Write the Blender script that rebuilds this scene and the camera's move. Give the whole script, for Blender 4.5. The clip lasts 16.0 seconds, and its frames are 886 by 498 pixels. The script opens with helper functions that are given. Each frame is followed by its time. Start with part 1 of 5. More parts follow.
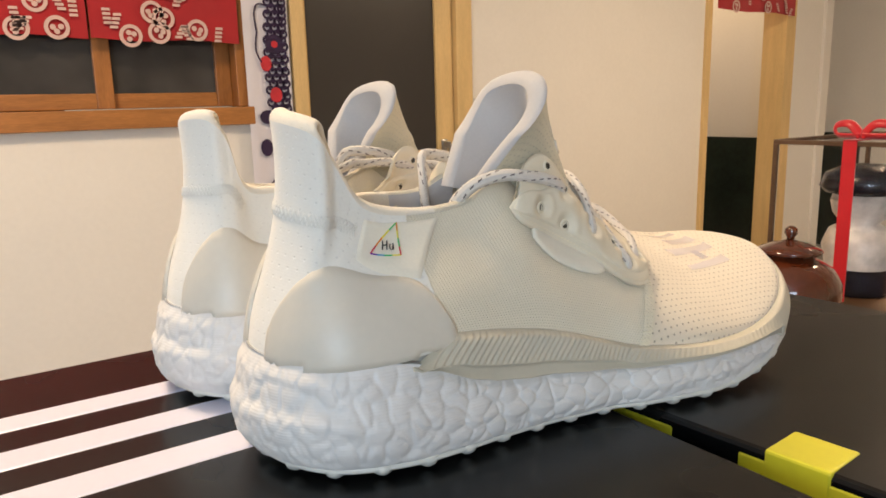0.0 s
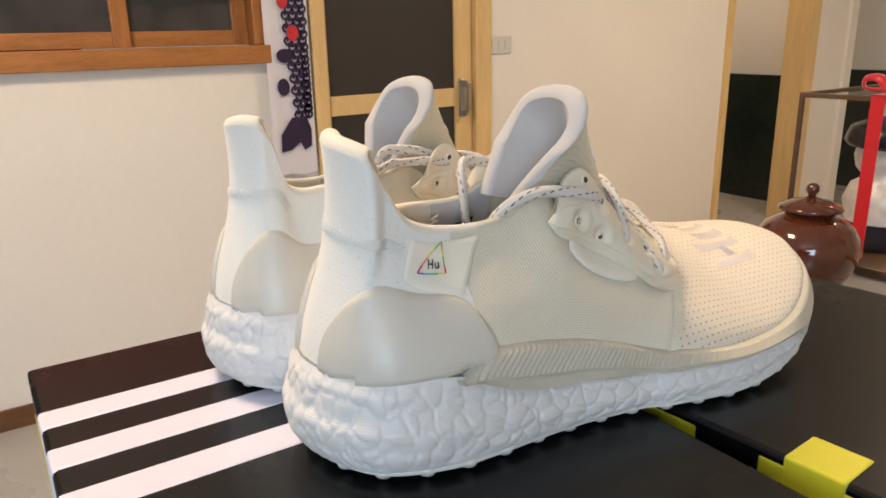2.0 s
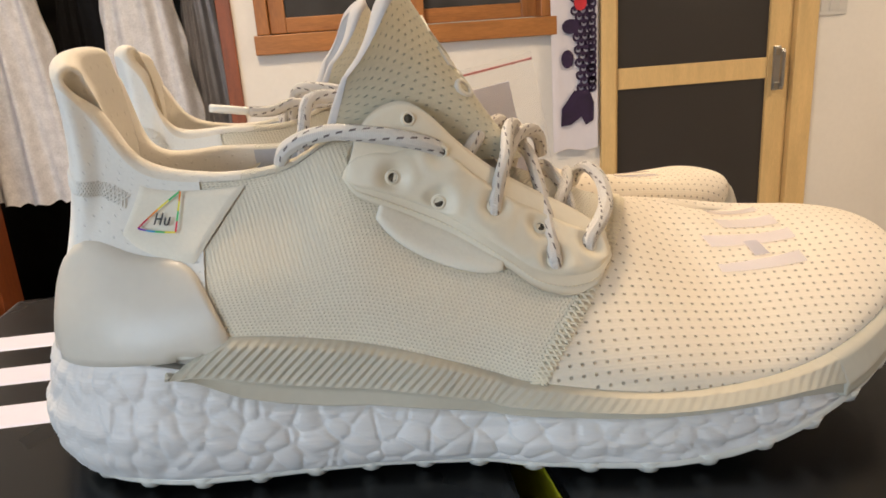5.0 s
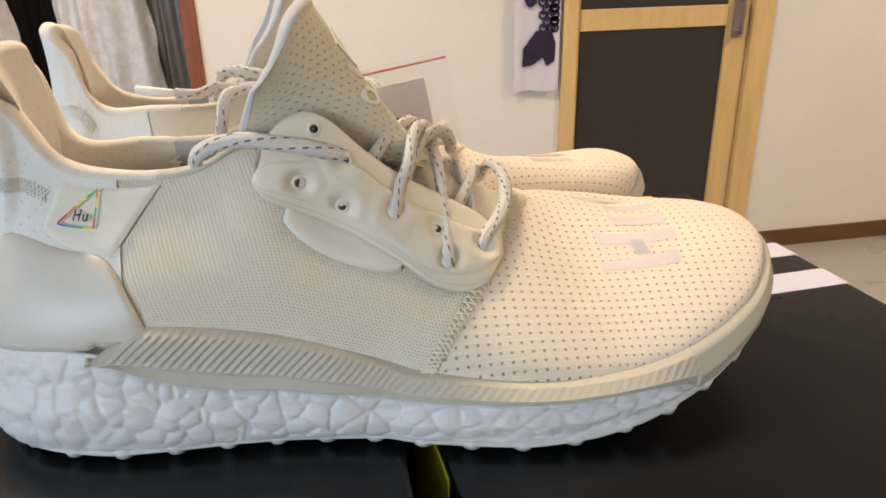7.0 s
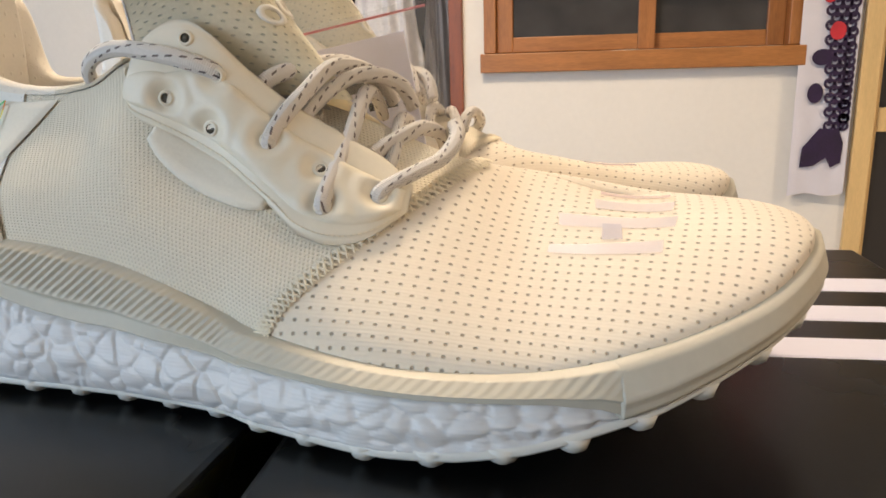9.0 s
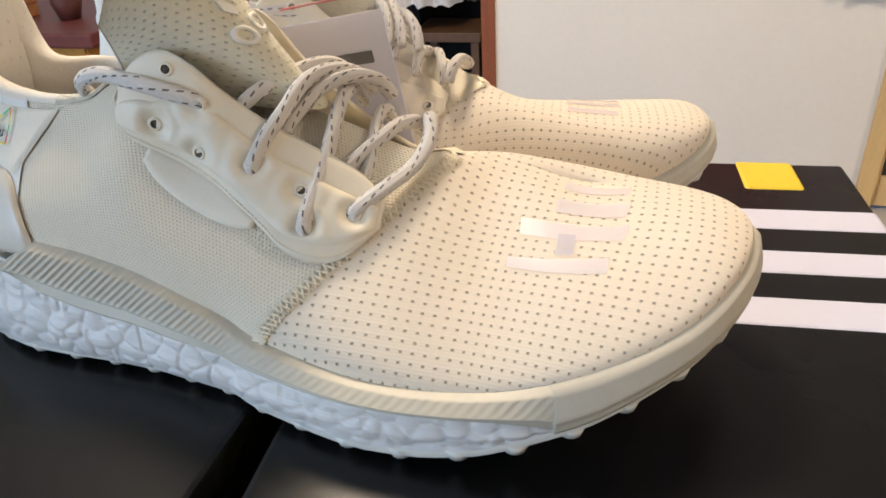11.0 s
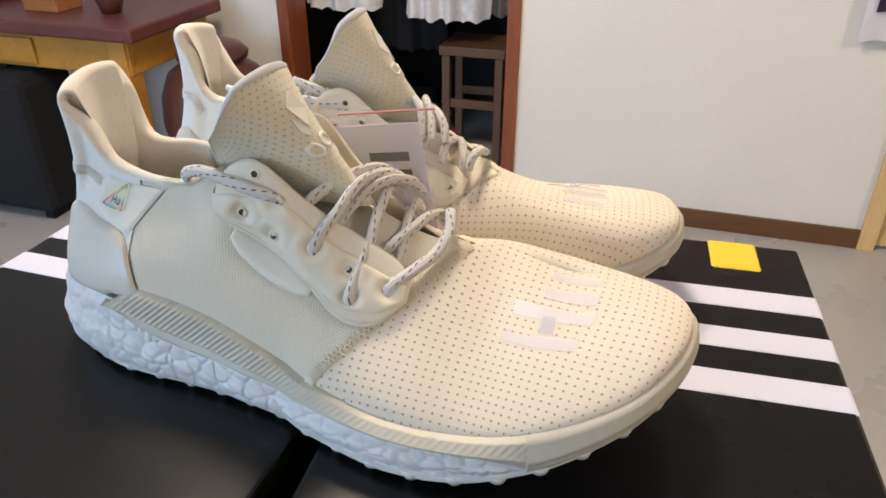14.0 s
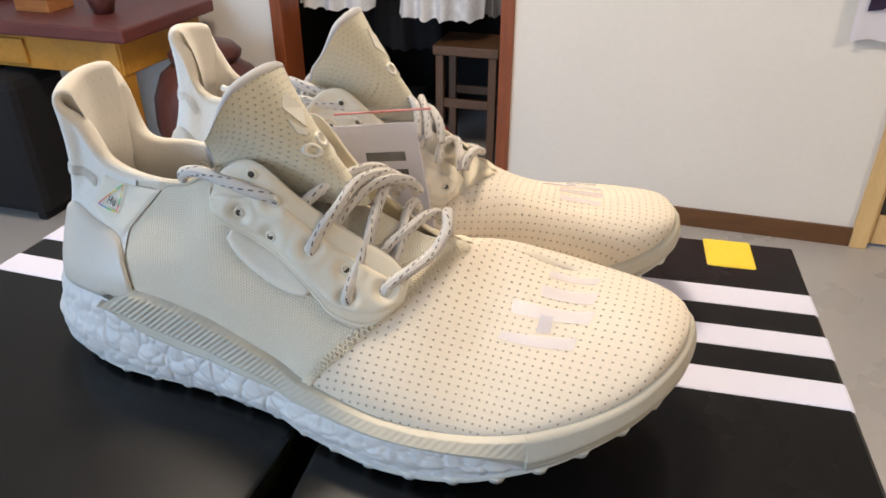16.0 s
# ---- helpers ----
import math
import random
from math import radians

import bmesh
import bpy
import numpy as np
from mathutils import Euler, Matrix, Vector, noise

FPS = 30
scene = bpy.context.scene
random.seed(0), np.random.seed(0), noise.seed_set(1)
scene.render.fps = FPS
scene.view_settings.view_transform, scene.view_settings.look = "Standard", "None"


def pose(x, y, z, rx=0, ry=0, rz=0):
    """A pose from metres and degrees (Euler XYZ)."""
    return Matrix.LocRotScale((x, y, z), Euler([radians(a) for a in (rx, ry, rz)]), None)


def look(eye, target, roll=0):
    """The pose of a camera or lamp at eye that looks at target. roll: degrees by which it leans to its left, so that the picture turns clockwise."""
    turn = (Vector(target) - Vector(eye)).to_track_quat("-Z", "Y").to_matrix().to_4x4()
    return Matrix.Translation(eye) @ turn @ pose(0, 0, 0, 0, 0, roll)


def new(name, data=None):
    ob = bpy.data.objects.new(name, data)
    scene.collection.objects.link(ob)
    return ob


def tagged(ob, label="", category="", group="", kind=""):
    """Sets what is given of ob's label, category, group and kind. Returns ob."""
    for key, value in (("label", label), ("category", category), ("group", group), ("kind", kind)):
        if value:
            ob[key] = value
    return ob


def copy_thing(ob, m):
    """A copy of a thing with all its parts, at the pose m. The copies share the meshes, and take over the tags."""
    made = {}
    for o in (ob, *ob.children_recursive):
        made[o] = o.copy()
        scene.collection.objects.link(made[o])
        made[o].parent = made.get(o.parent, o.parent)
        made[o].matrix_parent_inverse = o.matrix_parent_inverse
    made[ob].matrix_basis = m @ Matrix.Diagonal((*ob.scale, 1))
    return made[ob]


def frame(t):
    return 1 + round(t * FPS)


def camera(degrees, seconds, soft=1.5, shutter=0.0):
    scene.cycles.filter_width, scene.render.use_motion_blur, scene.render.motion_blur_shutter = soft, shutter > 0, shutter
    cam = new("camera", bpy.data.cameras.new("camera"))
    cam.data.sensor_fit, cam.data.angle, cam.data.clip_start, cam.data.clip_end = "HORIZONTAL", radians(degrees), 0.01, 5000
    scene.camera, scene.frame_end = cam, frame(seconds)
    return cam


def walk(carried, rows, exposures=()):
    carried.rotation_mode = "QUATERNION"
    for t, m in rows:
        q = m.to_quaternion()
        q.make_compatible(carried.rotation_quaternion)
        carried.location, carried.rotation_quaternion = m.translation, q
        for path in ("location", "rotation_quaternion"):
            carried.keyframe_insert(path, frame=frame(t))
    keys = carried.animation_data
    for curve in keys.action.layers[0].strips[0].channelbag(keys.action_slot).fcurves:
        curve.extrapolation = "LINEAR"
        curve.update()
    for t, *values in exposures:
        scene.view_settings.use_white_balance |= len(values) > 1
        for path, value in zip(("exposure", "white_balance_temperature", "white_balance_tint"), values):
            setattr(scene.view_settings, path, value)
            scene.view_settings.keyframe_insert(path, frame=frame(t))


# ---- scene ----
cam = camera(63.0, 16.0, soft=1.7)
PATH = [
    (0, (0.0372, 0.0129, 1.1463), (1.0677, 1.4932, 0.7829), -1.5),
    (0.5, (0.0414, -0.0208, 1.1564), (0.9838, 1.5146, 0.7783), -2.0),
    (1, (0.0394, -0.0239, 1.1675), (0.9337, 1.519, 0.7167), -2.9),
    (1.5, (0.0329, -0.0019, 1.1739), (0.9826, 1.4845, 0.6504), -1.8),
    (2, (0.0255, 0.0151, 1.1813), (1.0022, 1.4825, 0.6532), -1.2),
    (2.5, (0.0918, 0.0154, 1.1776), (0.8492, 1.6048, 0.644), -5.3),
    (3, (0.1755, 0.0184, 1.1537), (0.493, 1.7633, 0.6652), -7.6),
    (3.2, (0.1987, 0.0251, 1.139), (0.4503, 1.7971, 0.7121), -8.1),
    (5.3, (0.2253, 0.0186, 1.1491), (0.4724, 1.7504, 0.5778), -2.9),
    (5.5, (0.2193, 0.0214, 1.1564), (0.552, 1.7308, 0.5649), -1.3),
    (6, (0.1995, 0.018, 1.173), (0.7034, 1.6561, 0.5051), 0.8),
    (6.5, (0.1962, 0.0147, 1.1822), (0.7302, 1.6383, 0.4996), 1.8),
    (7, (0.2442, 0.0039, 1.1721), (0.5428, 1.6752, 0.4637), -1.3),
    (7.5, (0.3165, -0.012, 1.1555), (0.2416, 1.7135, 0.5216), -2.0),
    (8, (0.3409, -0.0016, 1.1298), (0.1054, 1.7495, 0.6164), -0.1),
    (8.5, (0.3513, 0.0157, 1.1178), (0.0248, 1.7643, 0.6486), -0.7),
    (9, (0.3596, 0.04, 1.1095), (-0.0179, 1.7848, 0.6652), -1.5),
    (9.2, (0.3609, 0.0469, 1.1077), (-0.0238, 1.7909, 0.6661), -1.4),
    (11.3, (0.3816, 0.0464, 1.1932), (-0.0866, 1.5544, 0.2493), -3.7),
    (11.5, (0.3798, 0.0388, 1.2034), (-0.123, 1.5411, 0.2668), -4.0),
    (12, (0.3671, 0.0229, 1.2273), (-0.0786, 1.5414, 0.287), -1.5),
    (12.5, (0.3609, 0.017, 1.2337), (-0.0102, 1.5514, 0.2889), -1.6),
    (13, (0.3531, 0.0135, 1.2337), (0.0648, 1.558, 0.2769), -0.2),
    (13.5, (0.3659, 0.006, 1.2374), (0.079, 1.5662, 0.3045), -0.2),
    (14, (0.3932, 0.0024, 1.2374), (-0.0701, 1.5292, 0.3211), -0.0),
    (14.5, (0.3786, 0.0053, 1.2374), (0.029, 1.5574, 0.3128), 0.3),
    (15, (0.3903, 0.0031, 1.2383), (-0.0549, 1.5323, 0.3165), 0.1),
    (15.5, (0.3789, 0.0041, 1.2374), (0.0285, 1.5566, 0.3156), 0.2),
    (16, (0.3919, 0.002, 1.2374), (-0.0569, 1.5326, 0.3202), -0.0),
]
walk(cam, [(t, look(eye, target, roll)) for t, eye, target, roll in PATH],
     [(0, -.21, 6600, 12), (2, -.26, 6300, 12), (3, -.25, 6900, 12), (5.5, -.22, 6300, 12), (9, -.10, 6050, 11), (12, -.17, 5550, 10), (16, -.15, 5500, 10)])


# ---- light ----
world = bpy.data.worlds.new("world")
world.use_nodes = True
scene.world = world
sky = world.node_tree.nodes.new("ShaderNodeTexSky")
sky.sky_type, sky.sun_disc, sky.sun_elevation, sky.sun_rotation = "NISHITA", False, radians(35), radians(200)
world.node_tree.links.new(sky.outputs[0], world.node_tree.nodes["Background"].inputs[0])
world.node_tree.nodes["Background"].inputs[1].default_value = 0.12


def area_lamp(name, m, sx, sy, watts, colour):
    d = bpy.data.lights.new(name, "AREA")
    d.shape, d.size, d.size_y, d.energy, d.color = "RECTANGLE", sx, sy, watts, colour
    ob = new(name, d)
    ob.matrix_world = m
    return ob


# daylight in the opening of the window behind the camera, and two warm ceiling lamps; the third is unseen, added to
# brighten the passage
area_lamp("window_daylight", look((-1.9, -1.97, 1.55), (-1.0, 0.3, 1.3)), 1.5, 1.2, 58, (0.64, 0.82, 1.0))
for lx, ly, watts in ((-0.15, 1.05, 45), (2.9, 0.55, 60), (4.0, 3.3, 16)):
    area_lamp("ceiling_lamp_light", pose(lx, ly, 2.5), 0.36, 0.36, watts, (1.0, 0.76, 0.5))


# ---- materials ----
def material(name, colour, rough=.6, metal=0.0, vary=.12, scale=12.0, fine=180.0, bump=.15, bump_depth=.0004, spec=.5, sheen=0.0, coat=0.0, stretch=(1, 1, 1), space="Object", random_tone=0.0):
    """A surface with tone that varies at two scales, uneven gloss and a fine relief."""
    m = bpy.data.materials.new(name)
    m.use_nodes = True
    n, l = m.node_tree.nodes, m.node_tree.links
    p = n["Principled BSDF"]
    p.inputs["Metallic"].default_value = metal
    p.inputs["Specular IOR Level"].default_value = spec
    p.inputs["Sheen Weight"].default_value = sheen
    p.inputs["Coat Weight"].default_value = coat
    p.inputs["Coat Roughness"].default_value = .08
    co = n.new("ShaderNodeTexCoord")
    mp = n.new("ShaderNodeMapping")
    mp.inputs["Scale"].default_value = stretch
    l.new(co.outputs[space], mp.inputs[0])
    big, small = n.new("ShaderNodeTexNoise"), n.new("ShaderNodeTexNoise")
    for t, s, d in ((big, scale, 4), (small, fine, 2)):
        t.inputs["Scale"].default_value, t.inputs["Detail"].default_value = s, d
        l.new(mp.outputs[0], t.inputs["Vector"])
    both = n.new("ShaderNodeMath")
    both.operation = "MULTIPLY_ADD"
    both.inputs[1].default_value = .4
    l.new(small.outputs["Fac"], both.inputs[0])
    part_big = n.new("ShaderNodeMath")
    part_big.operation = "MULTIPLY"
    part_big.inputs[1].default_value = .6
    l.new(big.outputs["Fac"], part_big.inputs[0])
    l.new(part_big.outputs[0], both.inputs[2])
    ramp = n.new("ShaderNodeValToRGB")
    c = np.array(colour[:3])
    ramp.color_ramp.elements[0].position, ramp.color_ramp.elements[1].position = .3, .7
    ramp.color_ramp.elements[0].color = (*(c * (1 - vary)), 1)
    ramp.color_ramp.elements[1].color = (*np.minimum(c * (1 + vary), 1), 1)
    l.new(both.outputs[0], ramp.inputs[0])
    out = ramp.outputs[0]
    if random_tone:
        info, hsv, rng = n.new("ShaderNodeObjectInfo"), n.new("ShaderNodeHueSaturation"), n.new("ShaderNodeMapRange")
        rng.inputs["To Min"].default_value, rng.inputs["To Max"].default_value = 1 - random_tone, 1 + random_tone
        l.new(info.outputs["Random"], rng.inputs["Value"])
        l.new(rng.outputs[0], hsv.inputs["Value"])
        l.new(out, hsv.inputs["Color"])
        out = hsv.outputs[0]
    l.new(out, p.inputs["Base Color"])
    rr = n.new("ShaderNodeMapRange")
    rr.inputs["To Min"].default_value, rr.inputs["To Max"].default_value = rough * .88, min(rough * 1.12, 1)
    l.new(big.outputs["Fac"], rr.inputs["Value"])
    l.new(rr.outputs[0], p.inputs["Roughness"])
    b = n.new("ShaderNodeBump")
    b.inputs["Strength"].default_value, b.inputs["Distance"].default_value = bump, bump_depth
    l.new(both.outputs[0], b.inputs["Height"])
    l.new(b.outputs[0], p.inputs["Normal"])
    return m


def maths(n, l, op, a, b=None, c=None):
    m = n.new("ShaderNodeMath")
    m.operation = op
    for k, v in enumerate((a, b, c)):
        if v is None:
            continue
        if isinstance(v, (int, float)):
            m.inputs[k].default_value = v
        else:
            l.new(v, m.inputs[k])
    return m.outputs[0]


def woven(m, pitch_u, pitch_v, dots=.0, dot_colour=(.2, .17, .12), rib=0.0, depth=.0006, stagger=True, rib_v=900.0, rib_u=0.0):
    """Adds holes in rows (dots: their radius in pitches) and fine knitted ribs to a cloth, along its UV in metres."""
    n, l = m.node_tree.nodes, m.node_tree.links
    p = n["Principled BSDF"]
    uv, sep = n.new("ShaderNodeUVMap"), n.new("ShaderNodeSeparateXYZ")
    uv.uv_map = "UVMap"
    l.new(uv.outputs[0], sep.inputs[0])
    u, v = sep.outputs[0], sep.outputs[1]
    height = None
    if rib:
        s = maths(n, l, "SINE", maths(n, l, "MULTIPLY", v, rib_v * 6.2832))
        if rib_u:
            s = maths(n, l, "MULTIPLY", s, maths(n, l, "SINE", maths(n, l, "MULTIPLY_ADD", u, rib_u * 6.2832, maths(n, l, "MULTIPLY", v, rib_v * 3.1416))))
        height = maths(n, l, "MULTIPLY", s, rib)
    if dots:
        row = maths(n, l, "MULTIPLY", v, 1 / pitch_v)
        shift = maths(n, l, "MULTIPLY", maths(n, l, "MODULO", maths(n, l, "FLOOR", row), 2.0), .5 if stagger else 0.0)
        cu = maths(n, l, "SUBTRACT", maths(n, l, "FRACT", maths(n, l, "ADD", maths(n, l, "MULTIPLY", u, 1 / pitch_u), shift)), .5)
        cv = maths(n, l, "MULTIPLY", maths(n, l, "SUBTRACT", maths(n, l, "FRACT", row), .5), pitch_v / pitch_u)
        d = maths(n, l, "SQRT", maths(n, l, "ADD", maths(n, l, "MULTIPLY", cu, cu), maths(n, l, "MULTIPLY", cv, cv)))
        hole = n.new("ShaderNodeMapRange")
        hole.inputs["From Min"].default_value, hole.inputs["From Max"].default_value = dots * .65, dots * 1.25
        hole.inputs["To Min"].default_value, hole.inputs["To Max"].default_value = 1.0, 0.0
        l.new(d, hole.inputs["Value"])
        mix = n.new("ShaderNodeMix")
        mix.data_type = "RGBA"
        old = p.inputs["Base Color"].links[0].from_socket
        l.new(hole.outputs[0], mix.inputs["Factor"])
        l.new(old, mix.inputs["A"])
        mix.inputs["B"].default_value = (*dot_colour, 1)
        l.new(mix.outputs["Result"], p.inputs["Base Color"])
        sink = maths(n, l, "MULTIPLY", hole.outputs[0], -1.0)
        height = sink if height is None else maths(n, l, "ADD", height, sink)
    b = n.new("ShaderNodeBump")
    b.inputs["Strength"].default_value, b.inputs["Distance"].default_value = .8, depth
    l.new(height, b.inputs["Height"])
    l.new(p.inputs["Normal"].links[0].from_socket, b.inputs["Normal"])
    l.new(b.outputs[0], p.inputs["Normal"])
    return m


def glass(name, colour=(1, 1, 1), rough=.02, thin=True):
    m = bpy.data.materials.new(name)
    m.use_nodes = True
    p = m.node_tree.nodes["Principled BSDF"]
    p.inputs["Base Color"].default_value = (*colour, 1)
    p.inputs["Roughness"].default_value = rough
    p.inputs["Transmission Weight"].default_value = 1.0
    p.inputs["IOR"].default_value = 1.05 if thin else 1.45
    p.inputs["Specular IOR Level"].default_value = .8
    return m


M = {
    "plaster": material("plaster", (.78, .74, .68), .75, vary=.03, scale=3, fine=60, bump=.2, bump_depth=.0006),
    "ceiling": material("ceiling_paint", (.8, .79, .76), .8, vary=.02, scale=2, fine=50),
    "floor": material("floor_tile", (.42, .40, .385), .28, vary=.06, scale=4, fine=70, bump=.05),
    "brown_board": material("brown_board", (.13, .06, .022), .4, vary=.25, scale=6, fine=60, stretch=(1, 8, 8)),
    "honey_wood": material("honey_wood", (.36, .145, .038), .42, vary=.28, scale=5, fine=40, stretch=(1, 9, 9), bump=.2),
    "honey_wood_v": material("honey_wood_upright", (.34, .135, .036), .42, vary=.28, scale=5, fine=40, stretch=(9, 9, 1), bump=.2),
    "pale_wood": material("pale_wood", (.68, .47, .21), .45, vary=.14, scale=4, fine=50, stretch=(8, 8, 1), bump=.15),
    "red_wood": material("red_wood", (.23, .062, .018), .4, vary=.3, scale=5, fine=50, stretch=(9, 9, 1), bump=.2),
    "door_glass": material("smoked_panel", (.034, .03, .028), .35, vary=.12, scale=3, fine=300, bump=.3, bump_depth=.0003),
    "pane": material("dusk_pane", (.05, .048, .048), .12, vary=.35, scale=2.2, fine=9, bump=.0),
    "plate": material("switch_plastic", (.6, .58, .54), .4, vary=.03),
    "red_cloth": material("red_cotton", (.37, .012, .016), .85, vary=.12, scale=8, fine=600, sheen=.2),
    "cream_print": material("cream_print", (.62, .42, .37), .85, vary=.08, scale=30, fine=600),
    "towel": material("white_towel", (.66, .63, .68), .9, vary=.06, scale=9, fine=500, sheen=.3),
    "ink": material("dark_purple_ink", (.028, .014, .045), .9, vary=.4, scale=25, fine=300),
    "ink_red": material("red_ink", (.5, .03, .04), .9, vary=.2, scale=25, fine=300),
    "black_card": material("black_card", (.0048, .0047, .0048), .27, vary=.2, scale=8, fine=400, bump=.25, bump_depth=.00012, spec=.33),
    "white_card": material("white_card", (.70, .70, .84), .35, vary=.02, scale=10, fine=300, bump=.1, bump_depth=.0001),
    "yellow_card": material("yellow_card", (.84, .62, .03), .4, vary=.04, scale=14, fine=300, bump=.1, bump_depth=.0001),
    "lime_card": material("lime_card", (.62, .58, .03), .4, vary=.04, scale=14, fine=300, bump=.1, bump_depth=.0001),
    "dark": material("dark_cloth", (.006, .006, .008), .9, vary=.4, scale=6, fine=60),
    # near black, so that the closet's shade sits in the wall colour
    "closet_shade": material("shade_dark_wall", (.012, .011, .011), .9, vary=.3, scale=3, fine=30),
    "lace_cloth": material("white_lace", (.68, .66, .66), .9, vary=.2, scale=28, fine=160, bump=.7, bump_depth=.004, sheen=.3),
    "grey_cloth": material("grey_cloth", (.3, .3, .33), .9, vary=.2, scale=15, fine=200, bump=.5, bump_depth=.002),
    "jar_glaze": material("brown_glaze", (.1, .022, .007), .1, vary=.25, scale=9, fine=60, bump=.03, coat=1.0),
    "urn_glaze": material("maroon_glaze", (.1, .035, .028), .35, vary=.2, scale=6, fine=60, bump=.1),
    "yellow_paint": material("yellow_paint", (.42, .2, .02), .5, vary=.2, scale=6, fine=60),
    "maroon_paint": material("maroon_paint", (.12, .03, .025), .5, vary=.25, scale=6, fine=60),
    "ribbon": material("red_ribbon", (.62, .008, .014), .4, vary=.08, scale=20, fine=200, sheen=.4),
    "dark_wood": material("dark_wood", (.1, .05, .022), .45, vary=.25, scale=5, fine=50, stretch=(8, 1, 8)),
    "doll_black": material("black_lacquer", (.012, .011, .014), .25, vary=.1),
    "figure_paint": material("figurine_glaze", (.5, .44, .38), .3, vary=.3, scale=14, fine=60),
    "stone_green": material("dark_green_tile", (.018, .026, .02), .3, vary=.5, scale=7, fine=30),
    "steel": material("brushed_steel", (.45, .45, .45), .3, metal=1.0, vary=.05),
    "midnight": material("backing_paint", (.2, .19, .18), .8, vary=.05),
    "clear": glass("clear_glass"),
    "film": glass("bag_plastic", (.95, .94, .95), .12),
    "zip_red": material("pink_zip", (.62, .22, .22), .5, vary=.05),
}
for film_input, amount in (("Alpha", .15), ("Transmission Weight", 0.0), ("Roughness", .12)):
    M["film"].node_tree.nodes["Principled BSDF"].inputs[film_input].default_value = amount


# ---- the form of one shoe (right foot; x to the toe, y to the inner side, z up, from the ground under the heel) ----
# station: base of the upper, top of the upper, then four handle lengths of the section between them
FORM = [
    ((0.3079, 0.015, 0.0446), (0.257, 0.0315, 0.0524), 0.0109, 0.0072, 0.0079, -0.0009),
    ((0.3033, -0.0078, 0.043), (0.2528, 0.0315, 0.0526), 0.0113, 0.0067, 0.0081, -0.0009),
    ((0.289, -0.029, 0.0362), (0.2449, 0.0305, 0.0544), 0.0101, 0.0054, 0.0066, -0.0009),
    ((0.265, -0.0453, 0.0292), (0.2337, 0.0295, 0.0579), 0.0093, 0.002, 0.0059, -0.0009),
    ((0.2365, -0.0535, 0.0235), (0.2208, 0.0275, 0.0608), 0.0085, 0.001, 0.0056, -0.0009),
    ((0.2005, -0.056, 0.023), (0.2114, 0.0193, 0.0642), 0.0139, 0.001, 0.0146, -0.0006),
    ((0.165, -0.0505, 0.027), (0.1981, 0.0101, 0.0694), 0.0175, 0.001, 0.02, 0.0018),
    ((0.1505, -0.0465, 0.0305), (0.172, 0.006, 0.081), 0.02, 0, 0.022, 0.004),
    ((0.132, -0.045, 0.036), (0.146, 0.002, 0.09), 0.02, 0, 0.018, 0.006),
    ((0.115, -0.043, 0.04), (0.116, -0.017, 0.1), 0.022, 0, 0.006, 0.012),
    ((0.095, -0.042, 0.043), (0.095, -0.019, 0.0915), 0.02, 0, 0.004, 0.014),
    ((0.075, -0.0415, 0.044), (0.073, -0.018, 0.0895), 0.02, 0, 0.004, 0.014),
    ((0.0509, -0.0392, 0.042), (0.0525, -0.0174, 0.0939), 0.0206, -0.0006, 0, 0.02),
    ((0.0313, -0.0325, 0.041), (0.0418, -0.0172, 0.11), 0.0244, -0.0016, -0.0031, 0.0339),
    ((0.0192, -0.0183, 0.041), (0.034, -0.0186, 0.1215), 0.0252, -0.0021, -0.0055, 0.0442),
    ((0.0138, 0.0031, 0.041), (0.0275, 0.0004, 0.1262), 0.0252, -0.0021, -0.0031, 0.0452),
    ((0.0192, 0.0234, 0.041), (0.0325, 0.018, 0.1262), 0.0252, -0.0021, -0.0055, 0.0442),
    ((0.0313, 0.0355, 0.041), (0.0395, 0.0203, 0.1165), 0.0244, -0.0016, -0.0031, 0.0359),
    ((0.0509, 0.0392, 0.042), (0.048, 0.0201, 0.0934), 0.0206, -0.0006, 0, 0.022),
    ((0.075, 0.039, 0.044), (0.071, 0.021, 0.0925), 0.02, 0, 0.004, 0.014),
    ((0.095, 0.037, 0.043), (0.095, 0.021, 0.0925), 0.02, 0, 0.004, 0.014),
    ((0.115, 0.036, 0.04), (0.116, 0.021, 0.0985), 0.022, 0, 0.006, 0.012),
    ((0.132, 0.037, 0.036), (0.146, 0.006, 0.09), 0.02, 0, 0.018, 0.006),
    ((0.1505, 0.0405, 0.031), (0.172, 0.006, 0.081), 0.02, 0, 0.022, 0.004),
    ((0.165, 0.044, 0.027), (0.1981, 0.0101, 0.0694), 0.02, 0.001, 0.012, 0.001),
    ((0.2005, 0.051, 0.023), (0.2114, 0.0193, 0.0642), 0.02, 0.001, 0.017, 0),
    ((0.2365, 0.055, 0.0235), (0.2208, 0.0275, 0.0608), 0.02, 0.001, 0.02, -0.0005),
    ((0.2665, 0.053, 0.029), (0.2337, 0.0295, 0.0579), 0.018, 0.001, 0.02, -0.0005),
    ((0.289, 0.046, 0.0355), (0.2449, 0.0305, 0.0544), 0.015, 0.004, 0.019, -0.0005),
    ((0.3035, 0.0328, 0.0418), (0.2528, 0.0315, 0.0526), 0.013, 0.006, 0.018, -0.0005),
]
ROUND = np.array([[*b, *t, *k] for b, t, *k in FORM])
TURN_COUNT = len(ROUND)


